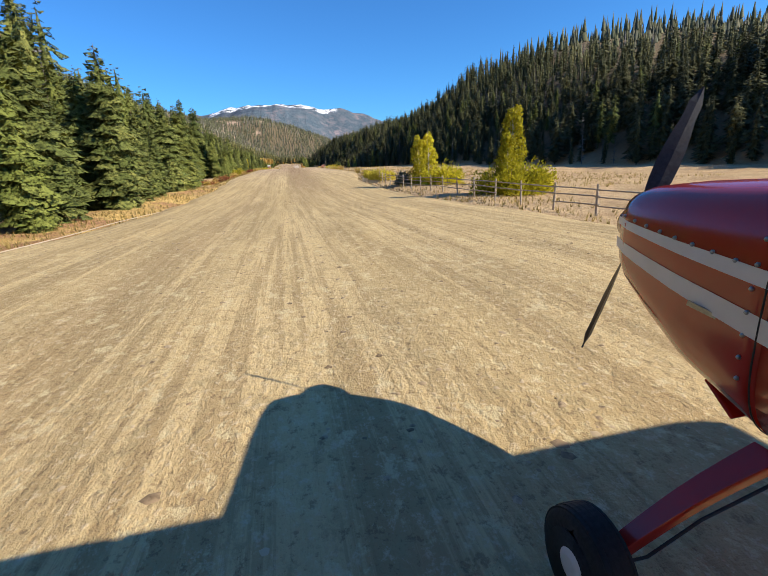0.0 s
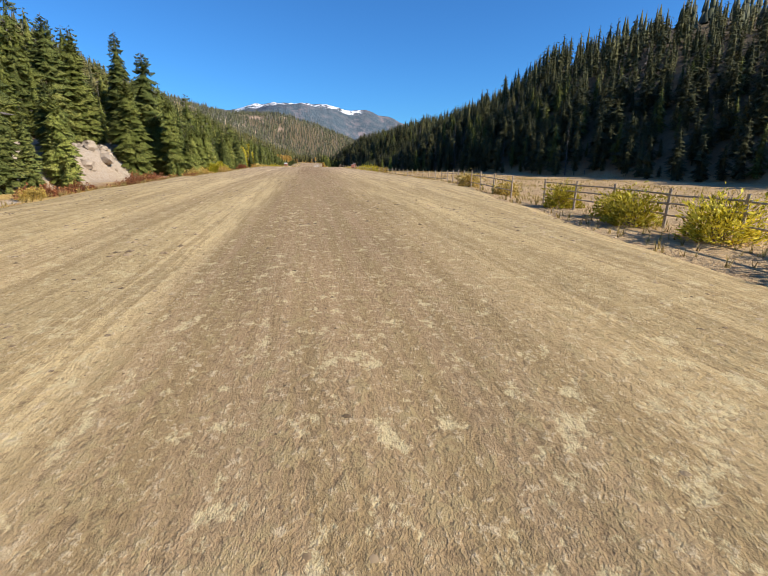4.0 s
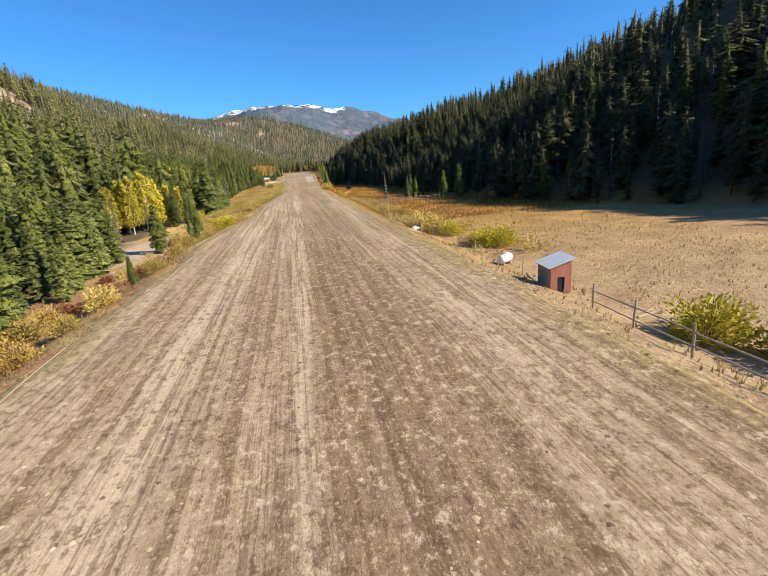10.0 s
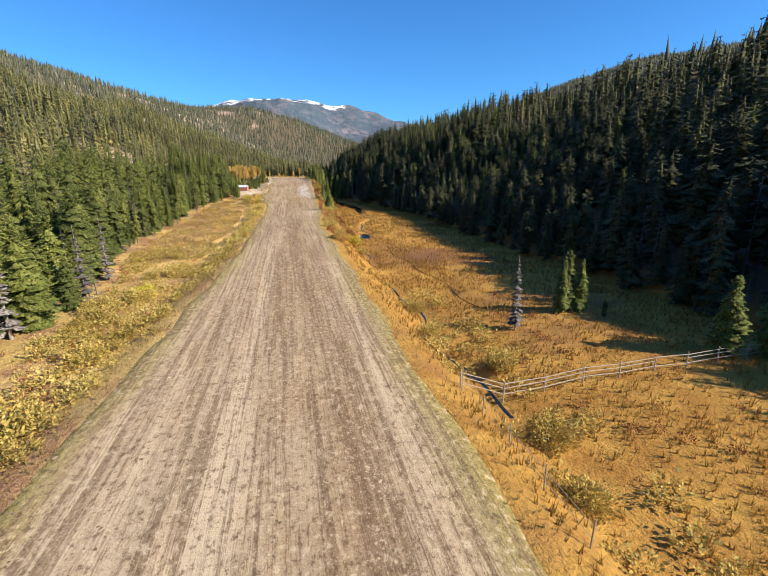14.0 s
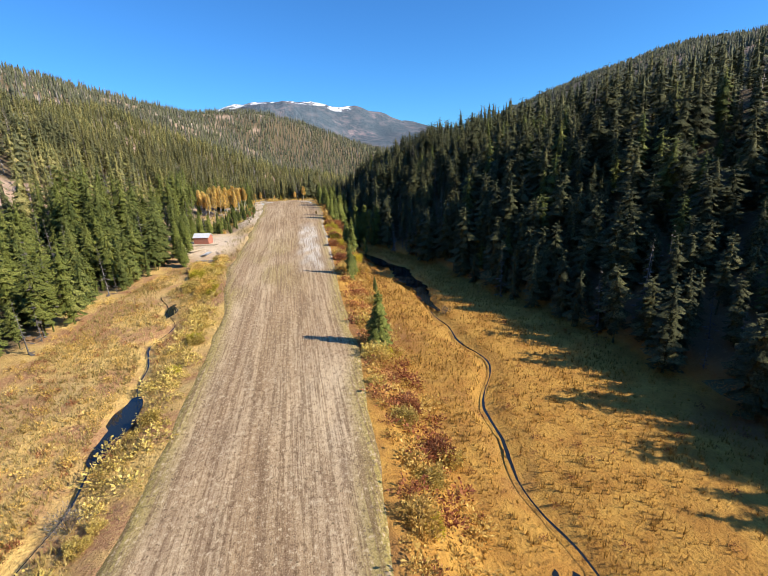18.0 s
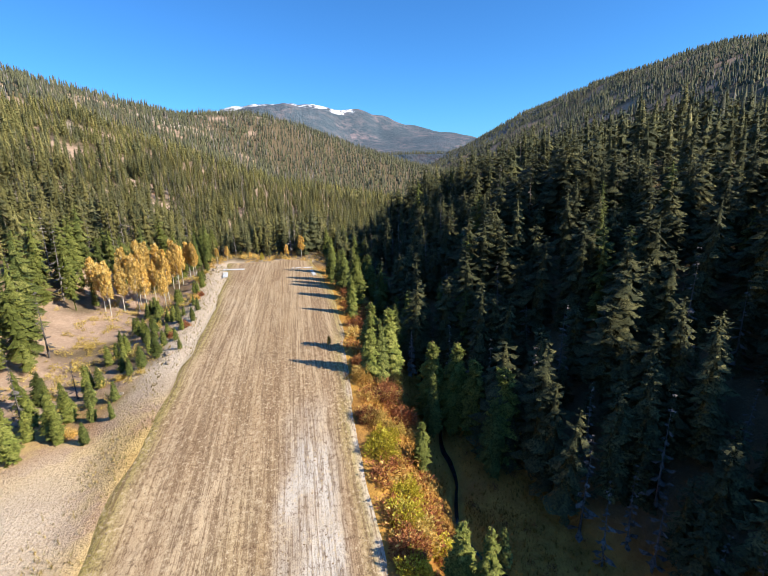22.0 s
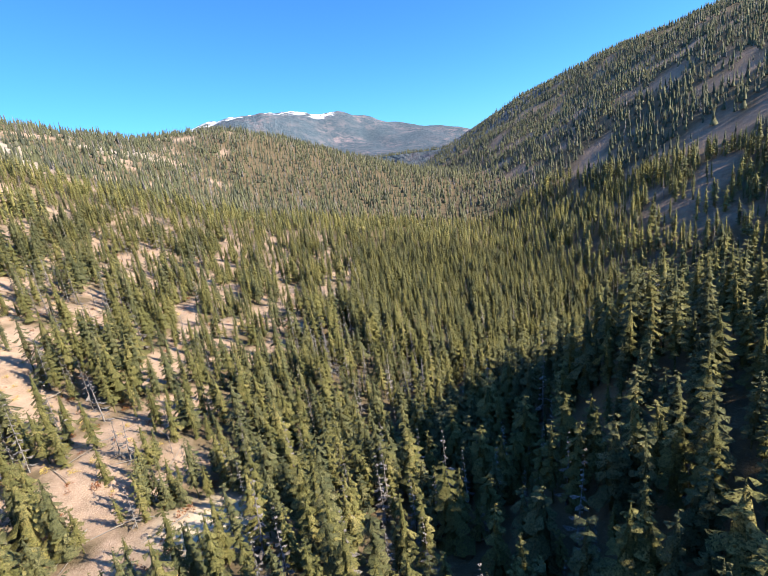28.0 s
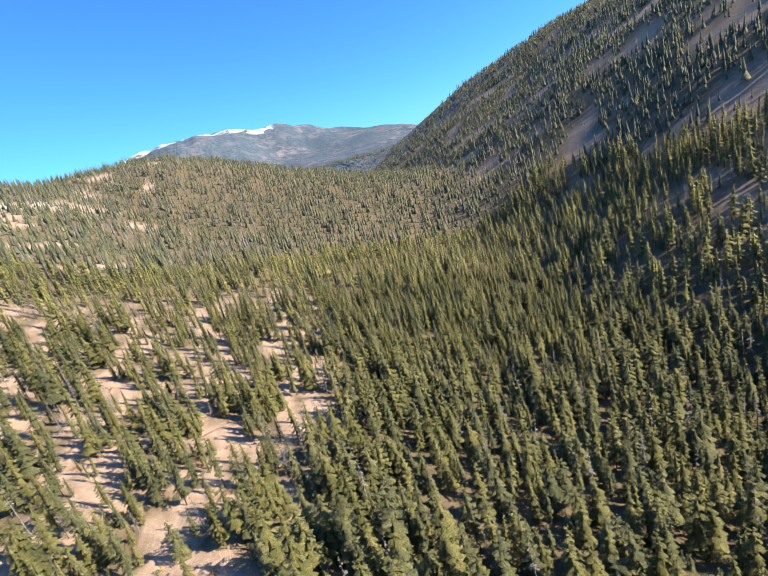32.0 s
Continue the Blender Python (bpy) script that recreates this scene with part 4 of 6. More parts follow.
def leaf_cloud(seed, blobs, per, leaf, jag=0.5):
    """Many small leaves round some centres, in a unit crown; blobs: centre and radii."""
    rng = np.random.default_rng(seed)
    vs, fs = [], []
    for (cx, cy, cz, rx, rz) in blobs:
        d = rng.standard_normal((per, 3))
        d /= np.linalg.norm(d, axis=1)[:, None]
        rad = (0.30 + 0.8 * rng.random(per)) ** 0.6
        p = np.array([cx, cy, cz]) + d * rad[:, None] * np.array([rx, rx, rz])
        for q, n in zip(p, d + 0.55 * rng.standard_normal((per, 3))):
            t = np.cross(n, rng.standard_normal(3))
            t /= np.linalg.norm(t) + 1e-6
            b = np.cross(n, t)
            b = b / (np.linalg.norm(b) + 1e-6) + 0.6 * rng.standard_normal(3) * jag
            s = leaf * (0.55 + 0.8 * rng.random())
            k = len(vs)
            vs += [q - t * s, q + b * s * 0.9, q + t * s, q - b * s * 0.8]
            fs += [(k, k + 1, k + 2), (k, k + 2, k + 3)]
    return np.array(vs), np.array(fs)


def aspen_tree(seed, material, label, low=0.36, wide=0.13, puff=0.105, per=90, leaf=0.0125):
    """A slender tree one metre high: pale trunk, rising limbs, leaves in many puffs round them."""
    rng = np.random.default_rng(seed)
    t = thing("aspen", label, "tree", "autumn aspens")
    bm = tube([(0, 0, -0.02), (0.01, 0.0, 0.35), (-0.005, 0.01, 0.7), (0, 0, 0.97)], [0.008, 0.0065, 0.0045, 0.001], 7)
    blobs = []
    n = 26
    for i in range(n):
        z, a = low + (0.93 - low) * i / n, 2.4 * i + rng.random()
        u = (z - low) / (0.97 - low)
        q = wide * (0.75 + 0.5 * rng.random()) * (0.30 + 0.70 * math.sin(math.pi * min(1, 0.30 + 0.70 * u)))
        tube([(0, 0, z - 0.12), (0.6 * q * math.cos(a), 0.6 * q * math.sin(a), z - 0.03), (q * math.cos(a), q * math.sin(a), z + 0.03)], [0.004, 0.003, 0.001], 4, bm, False)
        s = (0.75 + 0.5 * rng.random()) * (1.15 - 0.6 * u)
        blobs.append((q * math.cos(a), q * math.sin(a), z, puff * 0.62 * s, puff * 0.85 * s))
    part("trunk", bm, PALEBARK, t)
    v, f = leaf_cloud(seed, blobs, int(1.35 * per), leaf)
    array_part("crown", v, f, material, t)
    return t


def spray_dome(seed, n, lo=0.30, long=0.20, slim=0.13):
    """Fine leafy twigs that fill an uneven dome one metre high and about as wide."""
    rng = np.random.default_rng(seed)
    a, el = 6.2832 * rng.random(n), np.arcsin(0.04 + 0.95 * rng.random(n))
    d = np.stack([np.cos(a) * np.cos(el), np.sin(a) * np.cos(el), np.sin(el)], 1)
    ph = 6.28 * rng.random(4)
    lobe = 1 + 0.16 * np.sin(3 * a + ph[0] + 2 * el) + 0.13 * np.sin(5 * a + ph[1] - 4 * el) + 0.10 * np.sin(7 * el + ph[2])
    reach = (lo + (1 - lo) * rng.random(n) ** 0.55) * lobe
    p = d * reach[:, None] * np.array([0.52, 0.52, 0.80])
    up = d * np.array([0.8, 0.8, 0.5]) + np.array([0, 0, 0.55]) + 0.45 * rng.standard_normal((n, 3))
    up /= np.linalg.norm(up, axis=1)[:, None]
    side = np.cross(up, rng.standard_normal((n, 3)))
    side /= np.linalg.norm(side, axis=1)[:, None] + 1e-6
    l = (long * (0.5 + 0.8 * rng.random(n)))[:, None]
    w = l * slim * (0.7 + 0.8 * rng.random(n))[:, None]
    v = np.stack([p, p + 0.45 * l * up + w * side, p + l * up, p + 0.55 * l * up - w * side], 1).reshape(-1, 3)
    k = 4 * np.arange(n)[:, None]
    return v, np.concatenate([k + np.array([0, 1, 2]), k + np.array([0, 2, 3])])


def bush_plant(seed, material, label, twigs=15, n=2300, slim=0.17):
    """A bush one metre high: a fan of stems, leafy sprays down to the ground."""
    rng = np.random.default_rng(seed)
    t = thing("bush", label, "bush", "autumn bushes")
    bm = bmesh.new()
    for i in range(twigs):
        a, q = 2.4 * i + rng.random(), 0.40 * (i / twigs) ** 0.6
        z = 0.85 - 0.35 * i / twigs
        tube([(0.05 * math.cos(a), 0.05 * math.sin(a), -0.03), (0.4 * q * math.cos(a), 0.4 * q * math.sin(a), 0.5 * z), (q * math.cos(a), q * math.sin(a), z)], [0.010, 0.007, 0.002], 3, bm, False)
    part("stem", bm, BARK, t)
    v, f = spray_dome(seed, n, 0.30, 0.095, slim)
    array_part("foliage", v, f, material, t)
    return t


POPLAR = [aspen_tree(s, LIME, "columnar poplar with yellow-green autumn leaves", 0.06, 0.115, 0.13, 130, 0.0125) for s in (261, 262)]
GOLDEN = [aspen_tree(s, GOLD, "slender poplar full of golden leaves", 0.22, 0.085, 0.10, 80) for s in (201, 202, 203)]
ORANGE = [aspen_tree(s, AMBER, "tall aspen with white trunk and orange leaves", 0.42, 0.075, 0.085, 70) for s in (211, 212, 213)]
B_LIME = [bush_plant(s, LIME, "yellow-green bush by the pole fence") for s in (263, 264)]
B_GREY = [bush_plant(265, GREYLEAF, "grey-green shrub by the pole fence")]
B_GOLD = [bush_plant(s, GOLD, "bright yellow autumn bush beside the airstrip") for s in (221, 222)]
B_WILLOW = [bush_plant(s, OCHRE, "ochre willow bush in dry grass") for s in (231, 232, 233)]
B_RUST = [bush_plant(s, RUST, "rusty red bush with bare twigs") for s in (241, 242)]
B_AMBER = [bush_plant(s, AMBER, "orange autumn bush in dry grass") for s in (251, 252)]
rs = random.Random(7)
for x, y, h in ((19.1, 439.0, 2.2), (19.0, 453.7, 2.0), (20.2, 441.0, 1.8), (20.6, 449.5, 1.8), (21.4, 436.4, 2.0), (20.0, 480.4, 1.9)):
    stamp(B_RUST[rs.randrange(2)], x, y, h, 1.3)
for x, y, h in ((18.6, 428.6, 2.2), (20.9, 467.6, 2.4), (20.4, 463.0, 2.0), (20.6, 475.3, 2.5), (21.2, 477.4, 2.1), (20.6, 488.6, 2.2), (21.6, 465.7, 2.0), (22.4, 455.0, 1.9), (20.8, 457.6, 2.2), (21.9, 470.8, 2.0)):
    stamp((B_GOLD + B_AMBER)[rs.randrange(4)], x, y, h, 1.3)
for x, y, h, w in ((15.6, 47.6, 6.0, 1.0), (14.4, 47.2, 5.5, 1.0), (15.0, 48.4, 4.8, 1.0), (15.8, 29.9, 6.3, 1.0), (15.2, 29.2, 4.4, 1.0)):
    stamp(POPLAR[rs.randrange(2)], x, y, h, w)
for x, y, h in ((16.4, 44.2, 2.5), (15.4, 44.8, 2.1), (17.2, 44.9, 2.0), (14.4, 29.8, 2.2), (16.4, 28.8, 2.5), (17.4, 29.2, 2.4), (15.2, 28.4, 2.3), (14.2, 46.8, 1.6), (-13.6, 152.0, 3.0), (-14.4, 153.0, 2.4)):
    stamp(B_LIME[rs.randrange(2)], x, y, h, 1.25)
B_BARE = [bush_plant(266, DRYTWIG, "bare silvery bush beside the brook", 26, 900, 0.06)]
stamp(B_BARE[0], -5.0, 371.4, 1.9, 1.3)
stamp(B_BARE[0], 33.5, 433.0 - 22, 1.6, 1.2)
stamp(B_GREY[0], 13.0, 48.9, 1.8, 1.1)
stamp(B_GREY[0], 13.6, 49.9, 1.4, 1.1)
for x, y, h in ((13.6, 60.0, 1.7), (13.3, 63.0, 1.8), (13.2, 66.0, 1.6), (13.8, 70.5, 1.6), (13.8, 74, 1.5), (14.8, 80, 1.4), (14.2, 67.3, 1.4), (14.6, 76, 1.2), (14.4, 61.5, 1.4), (18.5, 181.0, 2.4), (20.0, 178.0, 2.6), (18.4, 167.5, 2.2), (17.8, 171.5, 2.0), (19.0, 205.2, 2.0), (18.9, 213.2, 2.0), (20.6, 204.4, 2.2),
                   (-15.3, 195.5, 1.7), (-24.0, 205.0, 2.0), (-17, 262, 2.2), (-15.0, 165.0, 2.2)):
    stamp(B_GOLD[rs.randrange(2)], x, y, h, 1.25)
for x, y, h in ((-23.4, 244.6, 10.0), (-24.6, 246.4, 9.0), (-21.8, 248.0, 10.5), (-20.8, 249.6, 9.5), (-22.8, 250.6, 10.0), (-19.4, 252.4, 8.0), (-18.2, 253.6, 7.5), (-25.8, 243.2, 8.5), (-24.0, 278.0, 12.0), (-22.8, 280.0, 12.5), (-25.2, 282.0, 11.5), (-27.0, 251.0, 9.0)):
    stamp(GOLDEN[rs.randrange(3)], x, y, h, 1.2)
for x, y, h in ((-20.8, 532.6, 11), (-18.3, 533.3, 12), (-17.2, 534.6, 10.5), (-20.2, 543.2, 12), (-21.4, 541.5, 11), (-16.0, 545.8, 11), (-14.8, 546.6, 10), (-13.0, 548.2, 10.5), (-12.3, 530.4, 9), (-23.7, 543.7, 12), (-20.6, 548.7, 12.5), (-18.2, 549.5, 12), (-26.4, 535.0, 11), (-25.0, 537.5, 10), (-13.4, 536.9, 10), (-12.7, 542.9, 10.5), (-15.5, 552.2, 12),
                (-11.3, 552.4, 9.5), (-12.4, 553.4, 10), (-23.1, 550.5, 12), (-19.4, 537.8, 11), (-17.0, 540.4, 10), (-14.6, 550.6, 11), (-22.6, 530.6, 10), (-24.2, 532.4, 11), (-10.4, 551.0, 8.5)):
    stamp(ORANGE[rs.randrange(3)], x, y, h, 0.92)
for x, y, h in ((1.6, 560.5, 3.2), (4.6, 560.2, 3.0), (11.0, 561.0, 4.6), (15.0, 562, 7), (-4.6, 562.2, 4.6), (-7.2, 562.4, 4.4), (22.5, 546, 4), (17.5, 498.5, 2.2), (26, 560, 6), (11, 590, 6), (13, 598, 7)):
    stamp((GOLDEN + ORANGE)[rs.randrange(6)], x, y, h, 1.2)
for k in range(40):  # willows between strip and wood
    y = 222 + 106 * rs.random()
    x = float(strip_left(y)) - 1.5 - (1.0 + 0.1 * max(0, y - 246)) * rs.random() - 3.8 * rs.random()
    stamp((B_WILLOW + B_WILLOW + B_GOLD)[rs.randrange(7)], x, y, 1.1 + 1.0 * rs.random(), 1.6)
for x, y, h in ((-11.1, 166.9, 1.5), (-12.1, 174.2, 1.6), (-12.7, 183.2, 1.6), (-11.8, 170.5, 1.4), (-14.5, 116.7, 1.7), (-12.4, 178.5, 1.5), (-13.5, 131.0, 1.3), (-15.2, 122.5, 1.2), (-12.2, 104.0, 1.4)):
    stamp(B_RUST[rs.randrange(2)], x, y, h, 1.35)
for x, y, h in ((-9.6, 443.8, 2.4), (-10.6, 441.5, 2.6), (-8.6, 441.0, 2.0), (-11.4, 445.0, 2.2), (-14.0, 134.8, 2.0), (-13.2, 137, 1.7), (-10.8, 188.0, 1.5), (-10.3, 196.5, 1.6), (-10.0, 207.0, 1.5), (-9.8, 213.8, 1.4), (-9.4, 228.0, 1.4), (-10.5, 192.0, 1.2), (-13.5, 158.0, 1.4), (-11.6, 146.0, 1.4)):
    stamp((B_AMBER + B_WILLOW)[rs.randrange(5)], x, y, h, 1.35)
for x, y, h in ((17.9, 224.6, 2.6), (18.8, 226.2, 2.3), (18.4, 220.6, 2.5), (17.2, 221.4, 1.9), (18.3, 239.4, 2.7), (17.2, 214.2, 2.0), (20.4, 232, 1.9), (20.0, 207.0, 1.6), (20.7, 227.4, 1.8), (19.4, 240.0, 2.2), (18.9, 251.7, 1.8), (19.7, 256.2, 2.0), (19.4, 266.9, 2.0), (18.0, 262.0, 1.6), (20.6, 246, 1.6), (21, 276, 1.7), (17.6, 283, 1.5), (18.8, 292, 1.6), (18.6, 379.2, 1.9), (18.4, 371.0, 1.8), (17.2, 384.5, 1.4), (15.8, 88.4, 1.3), (16.0, 96.0, 1.5), (20.4, 163.9, 1.8), (18.3, 62.4, 1.8), (14.6, 64.6, 1.4)):
    stamp(B_WILLOW[rs.randrange(3)], x, y, h, 1.3)
for k in range(40):  # between strip and dirt road
    y = 92 + 145 * rs.random()
    x = float(strip_left(y)) - 3.0 - 3.2 * rs.random()
    stamp((B_RUST + B_RUST + B_AMBER + B_WILLOW)[rs.randrange(9)], x, y, 0.8 + 0.8 * rs.random(), 1.5)
for k in range(70):  # along the far right edge
    y = 325 + 216 * rs.random()
    x = float(strip_right(y)) + 1.4 + 5.0 * rs.random()
    stamp((B_RUST + B_RUST + B_AMBER + B_WILLOW + B_GOLD)[rs.randrange(11)], x, y, 1.2 + 1.4 * rs.random(), 1.35)
for k in range(14):
    y = 332 + 98 * rs.random()
    x = float(strip_left(y)) - 1.2 - 2.6 * rs.random()
    stamp((B_GOLD + B_WILLOW)[rs.randrange(5)], x, y, 0.7 + 0.8 * rs.random(), 1.4)
for k in range(26):  # below the cabin
    y = 424 + 26 * rs.random()
    stamp((B_AMBER + B_GOLD + B_AMBER + B_WILLOW)[rs.randrange(9)], float(strip_left(y)) - 1.6 - 5.0 * rs.random(), y, 1.0 + 1.4 * rs.random(), 1.3)
for k in range(14):
    y = 484 + 72 * rs.random()
    x = float(strip_left(y)) - 3.5 - 6 * rs.random()
    stamp((B_AMBER + B_WILLOW + B_RUST)[rs.randrange(7)], x, y, 0.7 + 0.8 * rs.random(), 1.3)
for x, y, h in ((-13.6, 528.0, 4.0), (-12.6, 526.4, 3.4), (-4.3, 516.2, 2.6), (-4.9, 518.0, 2.2), (-7.8, 535.8, 3.0), (-5.4, 512.8, 2.4), (-11.4, 513.8, 4.2), (-10.4, 515.6, 3.6), (-9.4, 511.6, 3.2), (-6.9, 507.6, 2.8), (-8.4, 505.8, 3.0), (-9.8, 529.8, 3.6), (-10.6, 532.0, 3.2), (-3.6, 503.6, 1.8), (-4.6, 521.7, 2.6), (-7.6, 544.1, 4.0), (-5.3, 508.3, 2.2), (-7.0, 539.3, 3.8),
                (-7.2, 535.6, 2.8), (-8.6, 554.9, 4.4), (-6.2, 526.0, 2.4), (-8.8, 521.6, 2.8), (-11.2, 520.4, 3.4), (-12.8, 509.4, 3.8), (-8.9, 498.6, 2.6), (-11.0, 502.2, 3.2), (-13.6, 517.8, 3.6), (-9.0, 547.2, 2.6)):
    stamp(KINDS[rs.randrange(5)], x, y, h, 1.35)  # young pines on the fill bank
for x, y, h in ((-15.4, 487.3, 4.0), (-10.1, 489.6, 3.2), (-12.0, 486.0, 3.6), (-9.0, 485.0, 2.8), (-13.0, 491.0, 4.2), (-7.5, 488.4, 2.4), (-11.5, 493.0, 3.6), (-14.0, 489.5, 3.8), (-17.0, 491.0, 4.6), (-8.6, 492.5, 2.8), (-19.0, 497.0, 5.0), (-15.2, 494.5, 4.0)):
    stamp(KINDS[rs.randrange(5)], x, y, h, 1.35)
for k in range(22):
    y = 496 + 38 * rs.random()
    stamp(KINDS[k % 5], -6.5 - 10 * rs.random(), y, 1.6 + 2.4 * rs.random(), 1.4)
for src in KINDS + [SNAG] + POPLAR + B_LIME + B_GREY + B_BARE + GOLDEN + ORANGE + B_GOLD + B_WILLOW + B_RUST + B_AMBER:
    discard(src)


# low growth that nobody could count
def tuft(seed, blades=6):
    rng = np.random.default_rng(seed)
    vs, fs = [], []
    for i in range(blades):
        a, w, l = rng.random() * 6.28, 0.035 + 0.035 * rng.random(), 0.15 + 0.4 * rng.random()
        c, s = math.cos(a), math.sin(a)
        k = len(vs)
        ox, oy = 0.25 * (rng.random() - 0.5), 0.25 * (rng.random() - 0.5)
        vs += [(ox - w * s, oy + w * c, -0.05), (ox + w * s, oy - w * c, -0.05), (ox + l * c, oy + l * s, 0.6 + 0.4 * rng.random())]
        fs.append((k, k + 1, k + 2))
    return np.array(vs), np.array(fs)


STRAW = foliage("dry_grass", (0.56, 0.41, 0.14), (0.66, 0.50, 0.20), (0.74, 0.60, 0.28), thin=0.4)
SEDGE = foliage("meadow_sedge", (0.54, 0.295, 0.065), (0.66, 0.400, 0.095), (0.76, 0.50, 0.14), thin=0.4)


def strew(name, material, label, n, region, hi, seed, category="grass", templates=None, wide=1.0):
    rng = np.random.default_rng(seed)
    y = region[0] + (region[1] - region[0]) * rng.random(n)
    x = region[2](y) + (region[3](y) - region[2](y)) * rng.random(n)
    ok = lumps(x, y, 4.5, seed) + 0.8 * rng.standard_normal(n) > -0.1
    for px, py, rx, ry in PONDS:
        ok &= ((x - px) / rx) ** 2 + ((y - py) / ry) ** 2 > 1.3
    ok &= (np.abs(x - creek_x(y)) > 0.9) & (np.abs(x - brook_x(y)) > 0.8) & ((np.abs(x - POOL_X(y)) > 0.3 + POOL_W(y)) | (y < 413) | (y > 468))
    x, y = x[ok], y[ok]
    h = hi * (0.5 + rng.random(len(x)))
    return scatter(name, templates or [tuft(s) for s in (1, 2, 3, 4)], np.stack([x, y, terrain(x, y)], -1), h, material, label, category, wide=h * wide)


strew("dry_grass", STRAW, "tufts of dry yellow grass along the strip's edge", 9000, (8, 330, lambda y: strip_left(y) - 4.5, lambda y: strip_left(y) + 0.4), 0.26, 1)
strew("dry_grass", STRAW, "tufts of dry yellow grass by the fence", 9000, (8, 300, lambda y: strip_right(y) - 0.2, lambda y: strip_right(y) + 5), 0.26, 2)
strew("dry_grass", STRAW, "dry grass of the fenced meadow", 16000, (30, 240, lambda y: strip_right(y) + 5, lambda y: strip_right(y) + 26), 0.24, 20)
strew("dry_grass", STRAW, "dry grass on the banks of the strip", 5000, (300, 556, lambda y: strip_left(y) - 5, lambda y: strip_left(y) + 0.2), 0.36, 3)
strew("sedge_meadow", SEDGE, "golden sedge of the wet meadow", 66000, (230, 520, lambda y: strip_right(y) + 1, lambda y: right_wood(y) - 1), 0.42, 4)
strew("sedge_meadow", STRAW, "pale golden sedge beside the wood", 30000, (325, 445, lambda y: left_wood(y) + 1, lambda y: strip_left(y) - 2), 0.45, 5)
low = [spray_dome(s, 110, 0.2, 0.16, 0.22) for s in (61, 62, 63, 64)]
strew("low_scrub", RUST, "low rusty scrub in the meadow", 900, (250, 520, lambda y: strip_right(y) + 1, lambda y: right_wood(y)), 0.5, 6, "scrub", low, 1.3)
strew("low_scrub", RUST, "low rusty scrub below the wood", 900, (270, 445, lambda y: left_wood(y) - 1, lambda y: strip_left(y) - 4), 0.5, 7, "scrub", low, 1.3)
strew("low_scrub", OCHRE, "low ochre scrub under the thin wood", 700, (480, 700, lambda y: -60 + 0 * y, lambda y: strip_left(np.clip(y, -60, 560)) - 6), 0.9, 8, "scrub", low, 1.3)
strew("low_scrub", OCHRE, "dry scrub among the aspens", 420, (496, 553, lambda y: -26 + 0 * y, lambda y: -7 + 0 * y), 0.9, 22, "scrub", low, 1.4)
strew("low_scrub", AMBER, "orange undergrowth in the wood's gaps", 300, (565, 900, lambda y: -70 + 0 * y, lambda y: 90 + 0 * y), 1.0, 9, "scrub", low, 1.3)


strew("low_scrub", AMBER, "orange shrubs at the end of the strip", 160, (556, 572, lambda y: -9 + 0 * y, lambda y: 22 + 0 * y), 1.2, 21, "scrub", low, 1.3)
strew("low_scrub", OCHRE, "golden willow scrub along the brook", 420, (332, 446, lambda y: strip_left(y) - 4.5, lambda y: strip_left(y) - 0.8), 1.1, 16, "scrub", low, 1.5)
strew("low_scrub", AMBER, "orange willow scrub below the wood", 600, (335, 446, lambda y: left_wood(y) - 1, lambda y: strip_left(y) - 4), 0.7, 17, "scrub", low, 1.5)
strew("low_scrub", OCHRE, "pale gold willow scrub between strip and wood", 1100, (244, 335, lambda y: left_wood(y) + 0.5, lambda y: strip_left(y) - 1.2), 1.0, 10, "scrub", low, 1.5)
strew("low_scrub", AMBER, "orange and yellow shrubs along the strip", 320, (92, 240, lambda y: strip_left(y) - 6.0, lambda y: strip_left(y) - 2.8), 0.7, 11, "scrub", low, 1.4)
strew("low_scrub", RUST, "red shrubs between strip and dirt road", 260, (92, 240, lambda y: strip_left(y) - 6.0, lambda y: strip_left(y) - 2.8), 0.8, 12, "scrub", low, 1.4)
strew("low_scrub", RUST, "reddish willow scrub on the strip's bank", 700, (335, 545, lambda y: strip_right(y) + 1.0, lambda y: strip_right(y) + 6.0), 1.25, 13, "scrub", low, 1.4)
strew("low_scrub", AMBER, "orange willow scrub on the strip's bank", 680, (345, 545, lambda y: strip_right(y) + 1.0, lambda y: strip_right(y) + 6.5), 1.25, 14, "scrub", low, 1.4)
strew("low_scrub", OCHRE, "ochre willow scrub along the meadow's edge", 330, (200, 300, lambda y: strip_right(y) + 3.0, lambda y: strip_right(y) + 10), 1.0, 15, "scrub", low, 1.5)


def fallen(seed):
    """A bare fallen trunk, one metre long."""
    rng = np.random.default_rng(seed)
    ring = [(0.012 * math.cos(a), 0.012 * math.sin(a) + 0.012) for a in (0.5, 2.6, 4.7)]
    v = [(x, -0.5, z) for x, z in ring] + [(0.4 * x + 0.01 * rng.random(), 0.5, 0.5 * z + 0.02) for x, z in ring]
    return np.array(v), np.array([q for i in range(3) for q in ((i, (i + 1) % 3, 3 + i), ((i + 1) % 3, 3 + (i + 1) % 3, 3 + i))])


